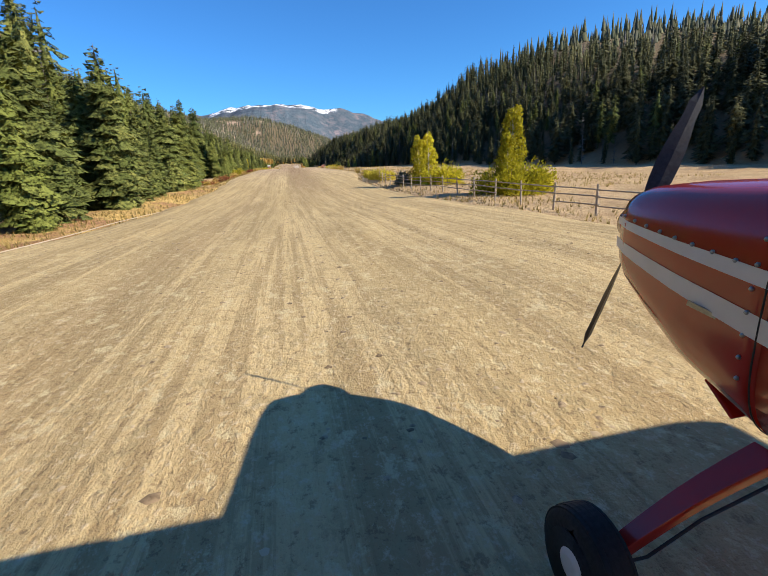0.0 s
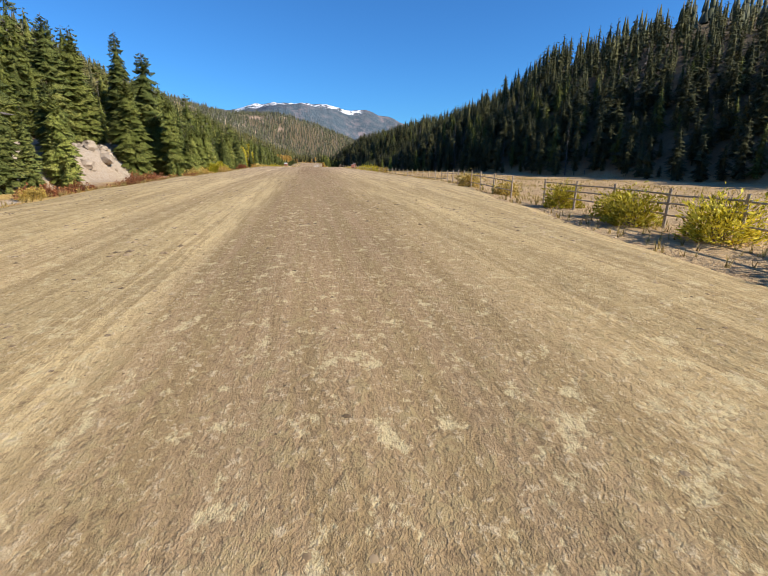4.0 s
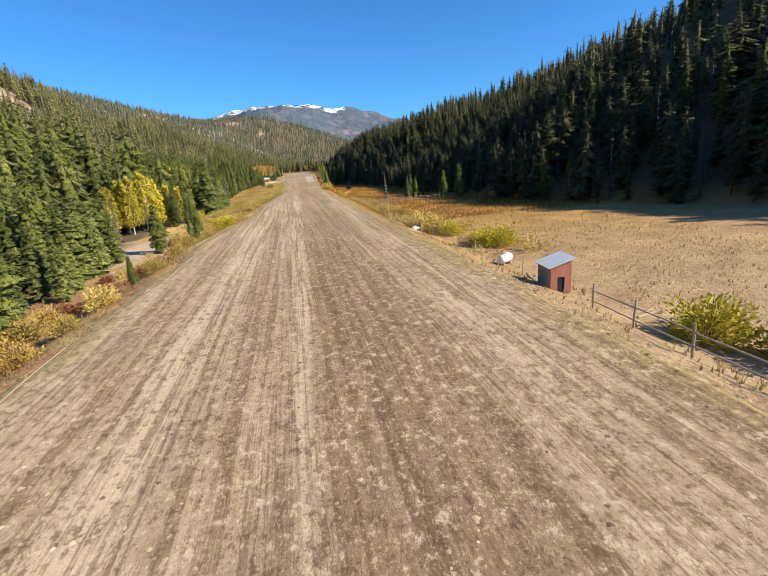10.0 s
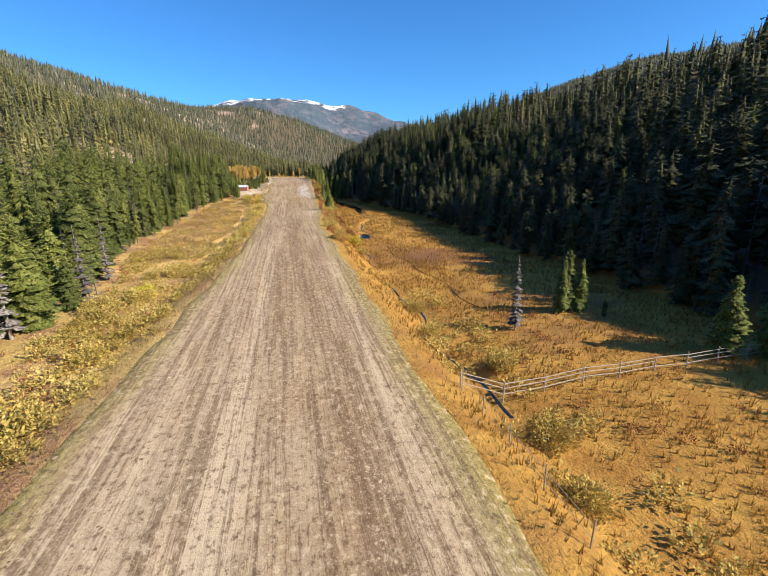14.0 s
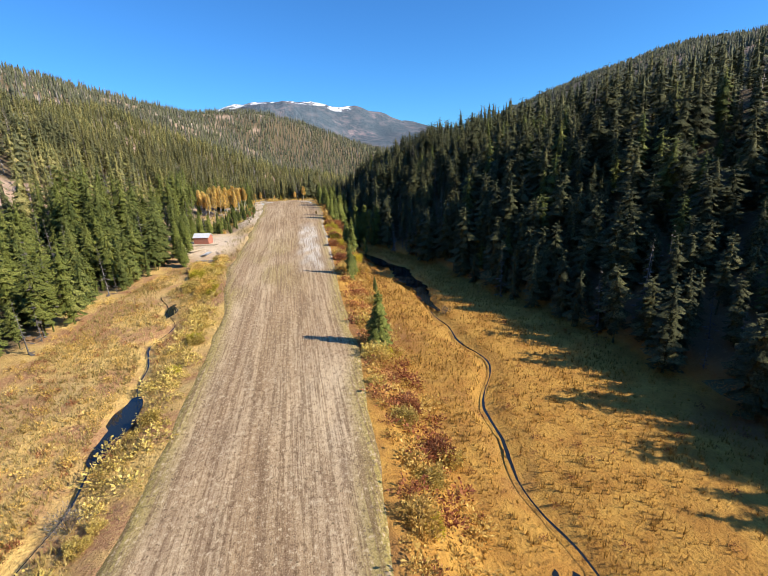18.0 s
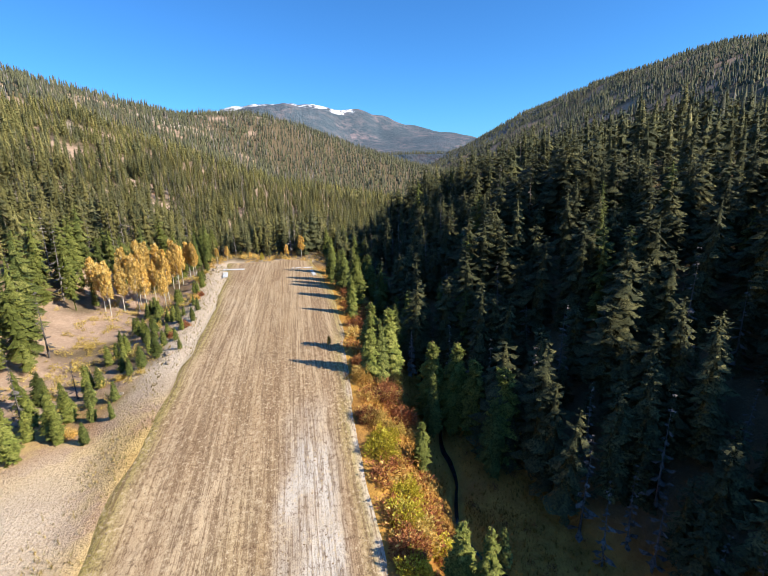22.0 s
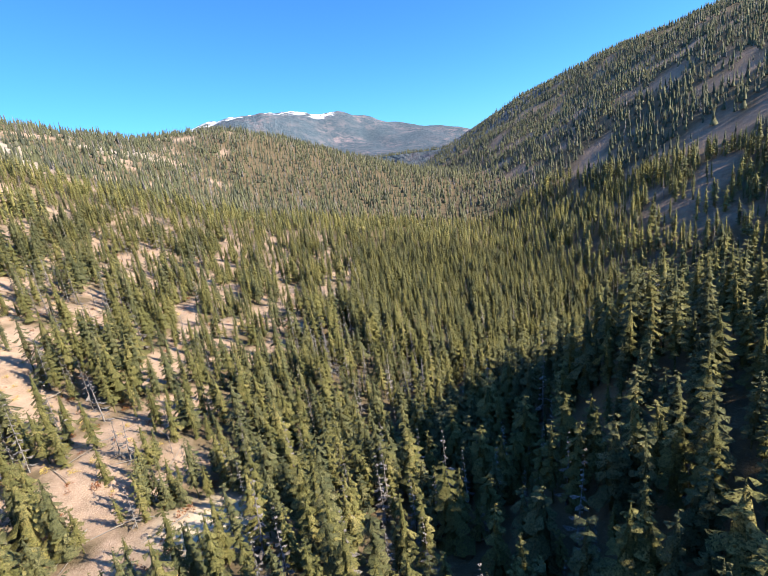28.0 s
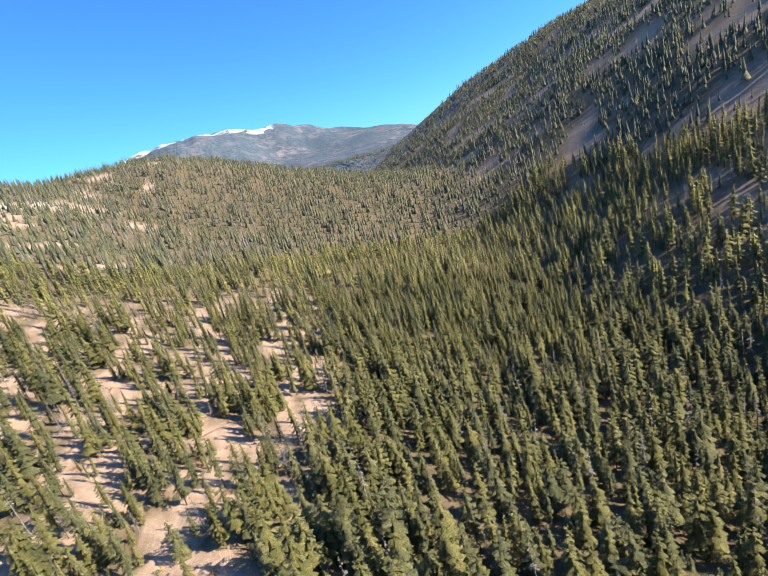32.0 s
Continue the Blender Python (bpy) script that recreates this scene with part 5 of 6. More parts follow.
strew("fallen_trunks", GREYWOOD, "grey fallen trunks scattered on the open slope", 420, (585, 860, lambda y: -75 + 0 * y, lambda y: 12 + 0.28 * np.clip(y - 700, 0, None)), 8.0, 18, "fallen trees", [fallen(s) for s in (1, 2, 3)])
strew("low_scrub", RUST, "low brown scrub on the open slope", 700, (585, 860, lambda y: -75 + 0 * y, lambda y: 12 + 0.28 * np.clip(y - 700, 0, None)), 0.9, 19, "scrub", low, 1.5)


# ---- straw and clods on the strip ----
def shard(seed):
    """A low clump of cut straw and soil, one metre across."""
    rng = np.random.default_rng(seed)
    ring = [((0.35 + 0.3 * rng.random()) * math.cos(t), (0.35 + 0.3 * rng.random()) * math.sin(t), -0.06) for t in np.arange(5) * 1.2566 + rng.random()]
    top = (0.25 * (rng.random() - 0.5), 0.25 * (rng.random() - 0.5), 0.12 + 0.10 * rng.random())
    return np.array(ring + [top]), np.array([(j, (j + 1) % 5, 5) for j in range(5)])


CHAFF = foliage("cut_straw_and_soil", (0.36, 0.25, 0.145), (0.52, 0.385, 0.23), (0.68, 0.535, 0.34))


def litter(n, y0, y1, size, seed, label):
    rng = np.random.default_rng(seed)
    y = y0 + (y1 - y0) * rng.random(n)
    u = rng.random(n)
    x = strip_left(y) + 0.4 + (strip_right(y) - strip_left(y) - 0.8) * u
    lane = lumps(x * 2.2, y * 0.10, 2.0, 3) + 0.8 * lumps(x, y * 0.6, 3.2, 7) + 0.5 * rng.standard_normal(n)
    ok = lane > 0.15
    x, y = x[ok], y[ok]
    h = size * (0.45 + 1.1 * rng.random(len(x)) ** 2)
    z = strip_level(y) + 0.03 + 0.05 * lumps(x, y, 3.1, 3) + 0.035 * lumps(x, y * 0.2, 0.8, 5)
    scatter("straw_clods", [shard(s) for s in (1, 2, 3, 4, 5)], np.stack([x, y, z], -1), h, CHAFF, label, "straw", wide=h * (0.8 + 0.7 * rng.random(len(x))))


litter(9000, 2, 70, 0.08, 71, "low clumps of straw on the mown strip")
litter(40000, 70, 330, 0.13, 72, "clods of soil and cut straw on the strip")
litter(18000, 330, 558, 0.17, 73, "pale clods and straw on the far strip")


# ---- water ----
def ribbon(name, fx, y0, y1, w, drop, label):
    ys = np.arange(y0, y1, 0.8)
    xs = fx(ys)
    half = (w(ys) if callable(w) else w * (1 + 0.35 * np.sin(ys / 3.3) + 0.25 * np.sin(ys / 1.3 + 2)))
    z = np.array([terrain(x, y) for x, y in zip(xs, ys)]) - drop
    z = np.convolve(np.pad(z, 4, mode="edge"), np.ones(9) / 9, "valid")
    wob = 0.18 * np.sin(ys * 1.7 + 1) + 0.12 * np.sin(ys * 3.1)
    v = np.concatenate([np.stack([xs - half + wob * half, ys, z], -1), np.stack([xs + half + wob * half, ys, z], -1)])
    n = len(ys)
    f = [(i, n + i, n + i + 1, i + 1) for i in range(n - 1)]
    ob = raw_object(name, v, np.array(f).ravel(), np.full(len(f), 4), WATER)
    return tagged(ob, label, "water", kind="structure")


ribbon("water_pool", POOL_X, 413, 468, POOL_W, 0.38, "long still blue pool below the shaded wood")
ribbon("water_creek", creek_x, 270, 414, 0.12, 0.33, "narrow dark brook winding through the sedge meadow")
ribbon("water_creek", creek_x, 467, 556, 0.20, 0.31, "narrow dark brook below the wood")
ribbon("water_brook", brook_x, 317, 427, 0.07, 0.34, "thin brook beside the strip")
ribbon("water_side", lambda y: 26.9 + 0.5 * np.sin(y / 3.0), 292, 354, 0.10, 0.33, "side arm of the brook")
for i, (px, py, rx, ry) in enumerate(PONDS):
    bm = bmesh.new()
    z = tz(px, py) - 0.40
    ring = [bm.verts.new((px - 0.5 * math.sin(py * 0.9) + 1.12 * rx * math.cos(a) * (1 + 0.12 * math.sin(3 * a)), py + 1.12 * ry * math.sin(a) * (1 + 0.1 * math.cos(2 * a)), z)) for a in np.linspace(0, 6.283, 28, endpoint=False)]
    bm.faces.new(ring)
    tagged(mesh_object("water_pond", bm, WATER), "still dark pond in the meadow", "water", kind="structure")


# ---- fence ----
def fence_x(y):
    return float(lerp(y, [-20, 50, 85, 115, 140, 165, 178, 192, 203, 216, 240, 272], [12.6, 12.2, 15.0, 18.4, 18.4, 16.3, 15.6, 16.6, 15.4, 14.6, 16.0, 15.8]))


def fence(points, label, rails=(0.45, 0.8, 1.1), thick=1.0):
    f = thing("pole_fence", label, "fence")
    rnd = random.Random(len(points))
    post = tube([(0, 0, -0.3), (0, 0, 0.6), (0.01, 0, 1.3)], [0.055 * (0.4 + 0.6 * thick), 0.052 * (0.4 + 0.6 * thick), 0.045 * (0.4 + 0.6 * thick)], 7)
    first = part("post", post, RAILWOOD, f)
    rail = part("rail", tube([(0, -0.5, 0), (0, 0, 0.008), (0, 0.5, 0)], [0.034 * thick, 0.032 * thick, 0.028 * thick], 6), RAILWOOD, f)
    for i, (x, y) in enumerate(points):
        p = first if i == 0 else new("post", first.data)
        p.parent = f
        p.matrix_basis = pose(x, y, tz(x, y), 4 * (rnd.random() - 0.5), 4 * (rnd.random() - 0.5), 360 * rnd.random())
    made = 0
    for (x0, y0), (x1, y1) in zip(points, points[1:]):
        for q in rails:
            if rnd.random() < 0.08:
                continue
            a, b = Vector((x0, y0, tz(x0, y0) + q + 0.06 * (rnd.random() - 0.5))), Vector((x1, y1, tz(x1, y1) + q + 0.06 * (rnd.random() - 0.5)))
            o = rail if made == 0 else new("rail", rail.data)
            o.parent = f
            d = b - a
            o.matrix_basis = Matrix.Translation((a + b) / 2) @ d.to_track_quat("Y", "Z").to_matrix().to_4x4() @ Matrix.Diagonal((1, d.length + 0.25, 1, 1))
            made += 1
    return f


fence([(fence_x(y), y) for y in np.arange(-14, 84, 3.0)], "weathered wooden pole fence with three rails")
fence([(fence_x(y), y) for y in np.arange(86, 186, 3.1)], "long weathered pole fence beside the strip", (0.4, 0.95))
fence([(fence_x(y), y) for y in np.arange(193, 272, 3.0)], "thin dark posts with two pale strands along the meadow", (0.45, 0.95), 0.42)
fence([(15.9 + 3.1 * i, 271.5 + 0.25 * i) for i in range(10)], "grey rail fence across the meadow", (0.4, 0.8, 1.1))

# ---- the little red pump house ----
ph = thing("pump_house", "small red board pump house with a pale sloping metal roof", "shed", at=pose(16.3, 188.9, tz(16.3, 188.9) - 0.05, 0, 0, -6))


def board_wall(parent, x0, x1, y, h0, h1, along, n, material, thick=0.03):
    """Upright boards side by side; the wall's top may slope."""
    for i in range(n):
        a, b = x0 + (x1 - x0) * i / n + 0.006, x0 + (x1 - x0) * (i + 1) / n - 0.006
        h = h0 + (h1 - h0) * (i + 0.5) / n
        part("board", box(a, b, y - thick / 2, y + thick / 2, 0, h) if along == "x" else box(y - thick / 2, y + thick / 2, a, b, 0, h), material, parent)


board_wall(ph, -0.6, -0.2, -0.8, 1.5, 1.62, "x", 3, REDBOARD)
board_wall(ph, 0.2, 0.6, -0.8, 1.74, 1.86, "x", 3, REDBOARD)
part("lintel", box(-0.2, 0.2, -0.82, -0.78, 0.95, 1.68), REDBOARD, ph)
part("opening", box(-0.2, 0.2, -0.76, -0.74, 0.0, 0.95), NEARBLACK, ph, "near-black panel in place of the shade inside the hatch")
board_wall(ph, -0.6, 0.6, 0.8, 1.5, 1.86, "x", 8, REDBOARD)
board_wall(ph, -0.78, 0.78, -0.6, 1.48, 1.48, "y", 10, GREYWOOD)
board_wall(ph, -0.78, 0.78, 0.6, 1.84, 1.84, "y", 10, REDBOARD)
roof = bmesh.new()
for k in range(9):
    a, b = -0.98 + 1.96 * k / 9, -0.98 + 1.96 * (k + 1) / 9 - 0.02
    box(-0.82, 0.82, a, b, 0, 0.035 + 0.012 * (k % 2), 0, roof)
rf = part("roof", roof, TIN, ph, "pale ribbed metal roof")
rf.matrix_basis = pose(0, 0, 1.74, 0, -17, 0)

tank = thing("propane_tank", "small white propane tank lying on two blocks", "tank", at=pose(17.2, 196.8, tz(17.2, 196.8), 0, 0, 35))
prof = [(-0.80, 0.02), (-0.77, 0.16), (-0.68, 0.28), (-0.5, 0.34), (0, 0.345), (0.5, 0.34), (0.68, 0.28), (0.77, 0.16), (0.80, 0.02)]
part("shell", tube([(p, 0, 0.55) for p, r in prof], [r for p, r in prof], 20), WHITEPAINT, tank, smooth=True)
part("dome", tube([(0, 0, 0.86), (0, 0, 0.98), (0, 0, 1.02)], [0.14, 0.14, 0.05], 12), WHITEPAINT, tank)
for s in (-0.45, 0.45):
    part("block", box(s - 0.08, s + 0.08, -0.22, 0.22, -0.05, 0.24, 0.02), STONE, tank)
for k, (x, y, a, l, r) in enumerate(((16.2, 191.2, 75, 2.4, 0.10), (19.0, 184.0, 10, 3.2, 0.07))):
    lg = tagged(mesh_object("log", tube([(-l / 2, 0, 0), (0, 0.03, 0.01), (l / 2, 0, 0)], [r, r * 0.95, r * 0.8], 9), LOGWOOD), "pale peeled log lying in the grass", "log")
    lg.matrix_basis = pose(x, y, tz(x, y) + 0.8 * r, 0, 0, a)

# ---- pale boards and stones by the thin fence ----
slab = tagged(mesh_object("white_board", box(-0.55, 0.55, -0.36, 0.36, -0.03, 0.03, 0.012), WHITEPAINT), "square white board lying tilted beside the fence", "board")
slab.matrix_basis = pose(15.9, 217.3, tz(15.9, 217.3) + 0.22, 14, -10, 35)
blk = tagged(mesh_object("block", box(-0.35, 0.35, -0.25, 0.25, -0.05, 0.22, 0.03), NEARBLACK), "near-black block under a white board", "block")
blk.matrix_basis = pose(16.0, 217.5, tz(16.0, 217.5), 0, 0, 35)
lid = tagged(mesh_object("white_board", box(-0.3, 0.3, -0.18, 0.18, -0.02, 0.02, 0.01), WHITEPAINT), "small white board lying in the grass", "board")
lid.matrix_basis = pose(15.7, 221.4, tz(15.7, 221.4) + 0.06, 4, 6, 20)

# ---- red cabin and timber at the far end ----
cab = thing("cabin", "small red board cabin with a white metal roof", "cabin", at=pose(-13.5, 466.6, tz(-13.5, 466.6) - 0.05, 0, 0, -14))
cab.scale = (0.84, 0.84, 0.86)
board_wall(cab, -2.3, -0.4, -1.6, 2.0, 2.0, "x", 9, REDBOARD)
board_wall(cab, 0.55, 2.3, -1.6, 2.0, 2.0, "x", 8, REDBOARD)
door = part("door", box(-0.4, 0.55, -1.6, -1.55, 0.02, 1.9), REDBOARD, cab, "plain red board door")
part("handle", tube([(0.42, -1.64, 0.95), (0.42, -1.66, 1.05), (0.42, -1.64, 1.15)], [0.012, 0.014, 0.012], 6), GREYWOOD, door)
part("lintel", box(-0.4, 0.55, -1.62, -1.58, 1.9, 2.0), REDBOARD, cab)
board_wall(cab, -2.3, 2.3, 1.6, 2.0, 2.0, "x", 16, REDBOARD)
for s in (-2.3, 2.3):
    board_wall(cab, -1.6, 0, s, 2.0, 3.0, "y", 7, REDBOARD)
    board_wall(cab, 0, 1.6, s, 3.0, 2.0, "y", 7, REDBOARD)
for s in (-1, 1):
    bm = bmesh.new()
    for k in range(14):
        a, b = -2.6 + 5.2 * k / 14, -2.6 + 5.2 * (k + 1) / 14 - 0.015
        box(a, b, -1.05, 1.05, 0, 0.03 + 0.015 * (k % 2), 0, bm)
    sl = part("roof_slope", bm, TIN, cab, "white ribbed metal roofing")
    sl.matrix_basis = pose(0, s * 0.92, 2.50, -s * 32, 0, 0)
part("ridge_cap", tube([(-2.62, 0, 3.09), (2.62, 0, 3.09)], [0.06, 0.06], 8), TIN, cab)


def timber_rack(x, y, turn, l, n, material, label, supports=True):
    r = thing("timber_stack", label, "timber", at=pose(x, y, tz(x, y), 0, 0, turn))
    rnd = random.Random(int(x * 10))
    base = 0.16
    if supports:
        for s in (-0.35, 0.35):
            part("bearer", tube([(s * l, -0.6, 0.08), (s * l, 0.6, 0.08)], [0.1, 0.1], 8), LOGWOOD, r)
    for k in range(n):
        q = 0.07 + 0.04 * rnd.random()
        dx = 0.3 * (rnd.random() - 0.5)
        part("pole", tube([(-l / 2 + dx, -0.45 + 0.9 * k / max(n - 1, 1), base + q), (l / 2 + dx, -0.45 + 0.9 * k / max(n - 1, 1) + 0.06, base + q)], [q, q * 0.8], 8), material, r)
    return r


timber_rack(-12.5, 463.3, -8, 6.2, 4, LOGWOOD, "long pale poles stacked on bearers beside the cabin")
timber_rack(-10.4, 450.0, -20, 4.5, 3, GREYWOOD, "grey boards stacked on the grass")
timber_rack(-13.6, 458.4, 50, 3.6, 4, LOGWOOD, "short peeled logs in a heap", False)
sheet = thing("roofing_stack", "stack of pale corrugated roofing sheets", "metal sheets", at=pose(-11.0, 455.6, tz(-11.0, 455.6), 0, 0, -14))
for k in range(4):
    bm = bmesh.new()
    n = 15
    top = [[bm.verts.new((-0.6 + 1.2 * i / n, yy, 0.12 + 0.05 * k + 0.02 * math.sin(i * 1.9))) for i in range(n + 1)] for yy in (-1.9, 1.9)]
    for i in range(n):
        bm.faces.new((top[0][i], top[0][i + 1], top[1][i + 1], top[1][i]))
    bmesh.ops.solidify(bm, geom=bm.faces[:], thickness=0.01)
    o = part("sheet", bm, TIN, sheet)
    o.matrix_basis = pose(0.05 * k, 0.08 * k, 0, 0, 0, 2.5 * k)
part("bearer", box(-0.6, 0.6, -1.3, -1.15, -0.03, 0.11), LOGWOOD, sheet)
part("bearer", box(-0.6, 0.6, 1.15, 1.3, -0.03, 0.11), LOGWOOD, sheet)
pole = tagged(mesh_object("log", tube([(-2.3, 0, 0), (0, 0.05, 0.01), (2.3, 0, 0)], [0.09, 0.08, 0.06], 9), LOGWOOD), "single peeled pole lying on the grass", "log")
pole.matrix_basis = pose(-8.8, 456.5, tz(-8.8, 456.5) + 0.07, 0, 0, -68)


# ---- stones ----
def boulder(x, y, r, seed, label="weathered pale granite boulder", group=""):
    bm = bmesh.new()
    bmesh.ops.create_icosphere(bm, subdivisions=2, radius=1)
    rnd = random.Random(seed)
    o = Vector((rnd.random() * 9, rnd.random() * 9, 0))
    for v in bm.verts:
        v.co = v.co * (1 + 0.55 * noise.noise(v.co * 1.2 + o) + 0.28 * noise.noise(v.co * 2.6 + o))
    ob = tagged(mesh_object("boulder", bm, STONE), label, "rock", group)
    ob.matrix_basis = pose(x, y, tz(x, y) + 0.15 * r, 0, 0, 360 * rnd.random()) @ Matrix.Diagonal((r * (0.8 + 0.5 * rnd.random()), r, r * 0.7, 1))
    return ob


boulder(-7.4, 446.0, 0.7, 3)
boulder(-8.2, 468.0, 0.4, 4)
for k in range(26):
    a, q = rs.random() * 6.28, 2.2 * rs.random() ** 0.5
    boulder(2.6 + q * math.cos(a), 624 + q * math.sin(a), 0.35 + 0.3 * rs.random(), 30 + k, "grey stone in a cleared rock pile", "rock pile")
for k in range(64):  # cut bank by the road
    y = 100 + 52 * rs.random()
    x = -24.5 - 6.5 * rs.random()
    boulder(x, y, 0.35 + 0.85 * rs.random() ** 2, 90 + k, "pale broken rock in the road's cut bank", "cut bank")
for k in range(26):
    y = 486 + 70 * rs.random()
    boulder(float(strip_left(y)) - 1.6 - 5 * rs.random(), y, 0.2 + 0.35 * rs.random(), 150 + k, "pale stone on the sandy fill bank", "bank stones")


# ---- white markers at the end of the strip ----
def panel(x, y, l, w, turn, rough, label, seed):
    """A row of white boards laid flat; rough: how many have gone."""
    p = thing("ground_marker", label, "runway marker", "runway end markers", at=pose(x, y, float(strip_level(min(y, 560))) + 0.10, 0, 0, turn))
    rnd = random.Random(seed)
    n = int(l / 0.45)
    for i in range(n):
        if rnd.random() < rough:
            continue
        a = -l / 2 + l * i / n
        cut = (w / 2 * rnd.random() if rough else 0)
        o = part("panel", box(a + 0.01, a + l / n - 0.01, -w / 2 + cut, w / 2, -0.03, 0.03, 0.006), WHITEPAINT, p)
        o.matrix_basis = pose(0, 0, 0.01 * rnd.random(), 1.5 * (rnd.random() - 0.5), 1.5 * (rnd.random() - 0.5), 2 * (rnd.random() - 0.5))
    return p


panel(-1.6, 550.6, 5.2, 1.2, -9, 0, "row of white boards laid flat across the strip's end", 1)
panel(-2.9, 545.6, 5.4, 1.1, 96, 0, "row of white boards laid flat along the strip's edge", 2)
panel(14.9, 547.6, 5.2, 1.0, -5, 0.12, "broken weathered white boards across the strip's end", 3)
panel(17.3, 542.0, 5.6, 0.9, 96, 0.12, "broken weathered white boards along the strip's edge", 4)


def hose(pts, r, label):
    return tagged(mesh_object("pipe", tube(pts, [r] * len(pts), 6), LOGWOOD), label, "pipe")


hose([(-9.3 + 0.15 * math.sin(y * 0.4) + 0.02 * (y - 10), y, float(strip_level(y)) + 0.05) for y in np.arange(-4, 36, 2.0)], 0.022, "pale pipe lying along the strip's edge")
hose([(-8.0 - 0.02 * (y - 160) + 0.08 * math.sin(y * 0.5), y, float(strip_level(y)) + 0.06) for y in np.arange(140, 190, 2.0)], 0.018, "thin pale pipe lying along the mown edge")


# ---- the red bush plane, standing on the strip ----
RED, rb = shader("red_aircraft_paint", 0.22, 0, 0.5)
rk = Nodes(RED)
rk.colour(rk.mix(rk.step(rk.noise(rk.own(), 3.0, 4), 0.35, 0.7), (0.40, 0.022, 0.012), (0.33, 0.018, 0.012)))
rb.inputs["Coat Weight"].default_value, rb.inputs["Coat Roughness"].default_value = 0.5, 0.08
WHITE, whb = shader("white_aircraft_paint", 0.3, 0, 0.5)
wk2 = Nodes(WHITE)
wk2.colour(wk2.mix(wk2.step(wk2.noise(wk2.own(), 4.0, 4), 0.35, 0.7), (0.74, 0.71, 0.66), (0.66, 0.63, 0.58)))
RUBBER = worn("tyre_rubber", (0.022, 0.022, 0.022), (0.04, 0.038, 0.036), 6, rough=0.7)
STEEL = worn("dull_steel", (0.35, 0.35, 0.35), (0.45, 0.45, 0.45), 8, rough=0.35, metal=0.9, bump=0.05)
BLADE = worn("dark_propeller", (0.03, 0.03, 0.032), (0.05, 0.05, 0.05), 5, rough=0.4)
PANE, pb = shader("clear_screen", 0.03, 0, 0.5)
pb.inputs["Transmission Weight"].default_value, pb.inputs["Base Color"].default_value = 1.0, (0.9, 0.95, 0.95, 1)
CX, Y0 = 2.30, 0.0
plane = thing("bush_plane", "small red high-wing bush plane with white stripes on the strip", "airplane")
# stations: place along the body, half width, top and bottom height
BODY = [(2.44, 0.20, 2.06, 1.70), (2.40, 0.27, 2.11, 1.62), (2.28, 0.33, 2.15, 1.52), (2.05, 0.39, 2.18, 1.38), (1.75, 0.45, 2.20, 1.22), (1.30, 0.50, 2.23, 1.08), (0.62, 0.53, 2.30, 1.02), (0.10, 0.54, 2.62, 0.98), (-0.9, 0.53, 2.80, 1.00), (-1.7, 0.42, 2.55, 1.12), (-3.0, 0.24, 2.22, 1.38), (-4.4, 0.07, 2.02, 1.66)]


def body_at(y):
    ys = [s[0] for s in BODY][::-1]
    return [float(np.interp(y, ys, [s[k] for s in BODY][::-1])) for k in (1, 2, 3)]


def body_point(y, a, out=0.0):
    w, t, b = body_at(y)
    n = 0.62
    c, s = math.cos(a), math.sin(a)
    return (CX + (w + out) * math.copysign(abs(c) ** n, c), y, (t + b) / 2 + ((t - b) / 2 + out) * math.copysign(abs(s) ** n, s))


def skin(y0, y1, a0, a1, ny, na, out, material, name, closed=False, label=""):
    bm = bmesh.new()
    rows = [[bm.verts.new(body_point(y0 + (y1 - y0) * i / ny, a0 + (a1 - a0) * j / na, out)) for j in range(na if closed else na + 1)] for i in range(ny + 1)]
    for r, s in zip(rows, rows[1:]):
        for j in range(na if closed else na):
            k = (j + 1) % len(r)
            bm.faces.new((r[j], r[k], s[k], s[j]))
    if closed:
        bm.faces.new(rows[0][::-1])
        bm.faces.new(rows[-1])
    bmesh.ops.recalc_face_normals(bm, faces=bm.faces)
    return part(name, bm, material, plane, label, True)


cowl = skin(2.44, 1.28, 0, 2 * math.pi, 14, 40, 0.0, RED, "cowling", True)
skin(1.275, -4.4, 0, 2 * math.pi, 40, 40, 0.0, RED, "fuselage", True)
skin(0.58, 0.12, 0.62, math.pi - 0.62, 6, 16, 0.006, PANE, "windscreen", label="clear curved windscreen")


def stripe(z_front, z_rear, half, name):
    """A band of white on the left flank, from nose to tail."""
    bm = bmesh.new()
    rows = []
    for i in range(41):
        y = 2.40 - 6.0 * i / 40
        zc = z_front + (z_rear - z_front) * (2.40 - y) / 6.0
        w, t, b = body_at(y)
        row = []
        for q in (-1, 0, 1):
            z = zc + q * half * (0.6 + 0.4 * min(1, (2.45 - y)))
            s = max(-0.98, min(0.98, (z - (t + b) / 2) / ((t - b) / 2)))
            a = math.pi - math.asin(math.copysign(abs(s) ** (1 / 0.62), s))
            row.append(bm.verts.new(body_point(y, a, 0.004)))
        rows.append(row)
    for r, s in zip(rows, rows[1:]):
        for j in range(2):
            bm.faces.new((r[j], r[j + 1], s[j + 1], s[j]))
    bmesh.ops.recalc_face_normals(bm, faces=bm.faces)
    return part(name, bm, WHITE, plane, "white painted stripe", True)


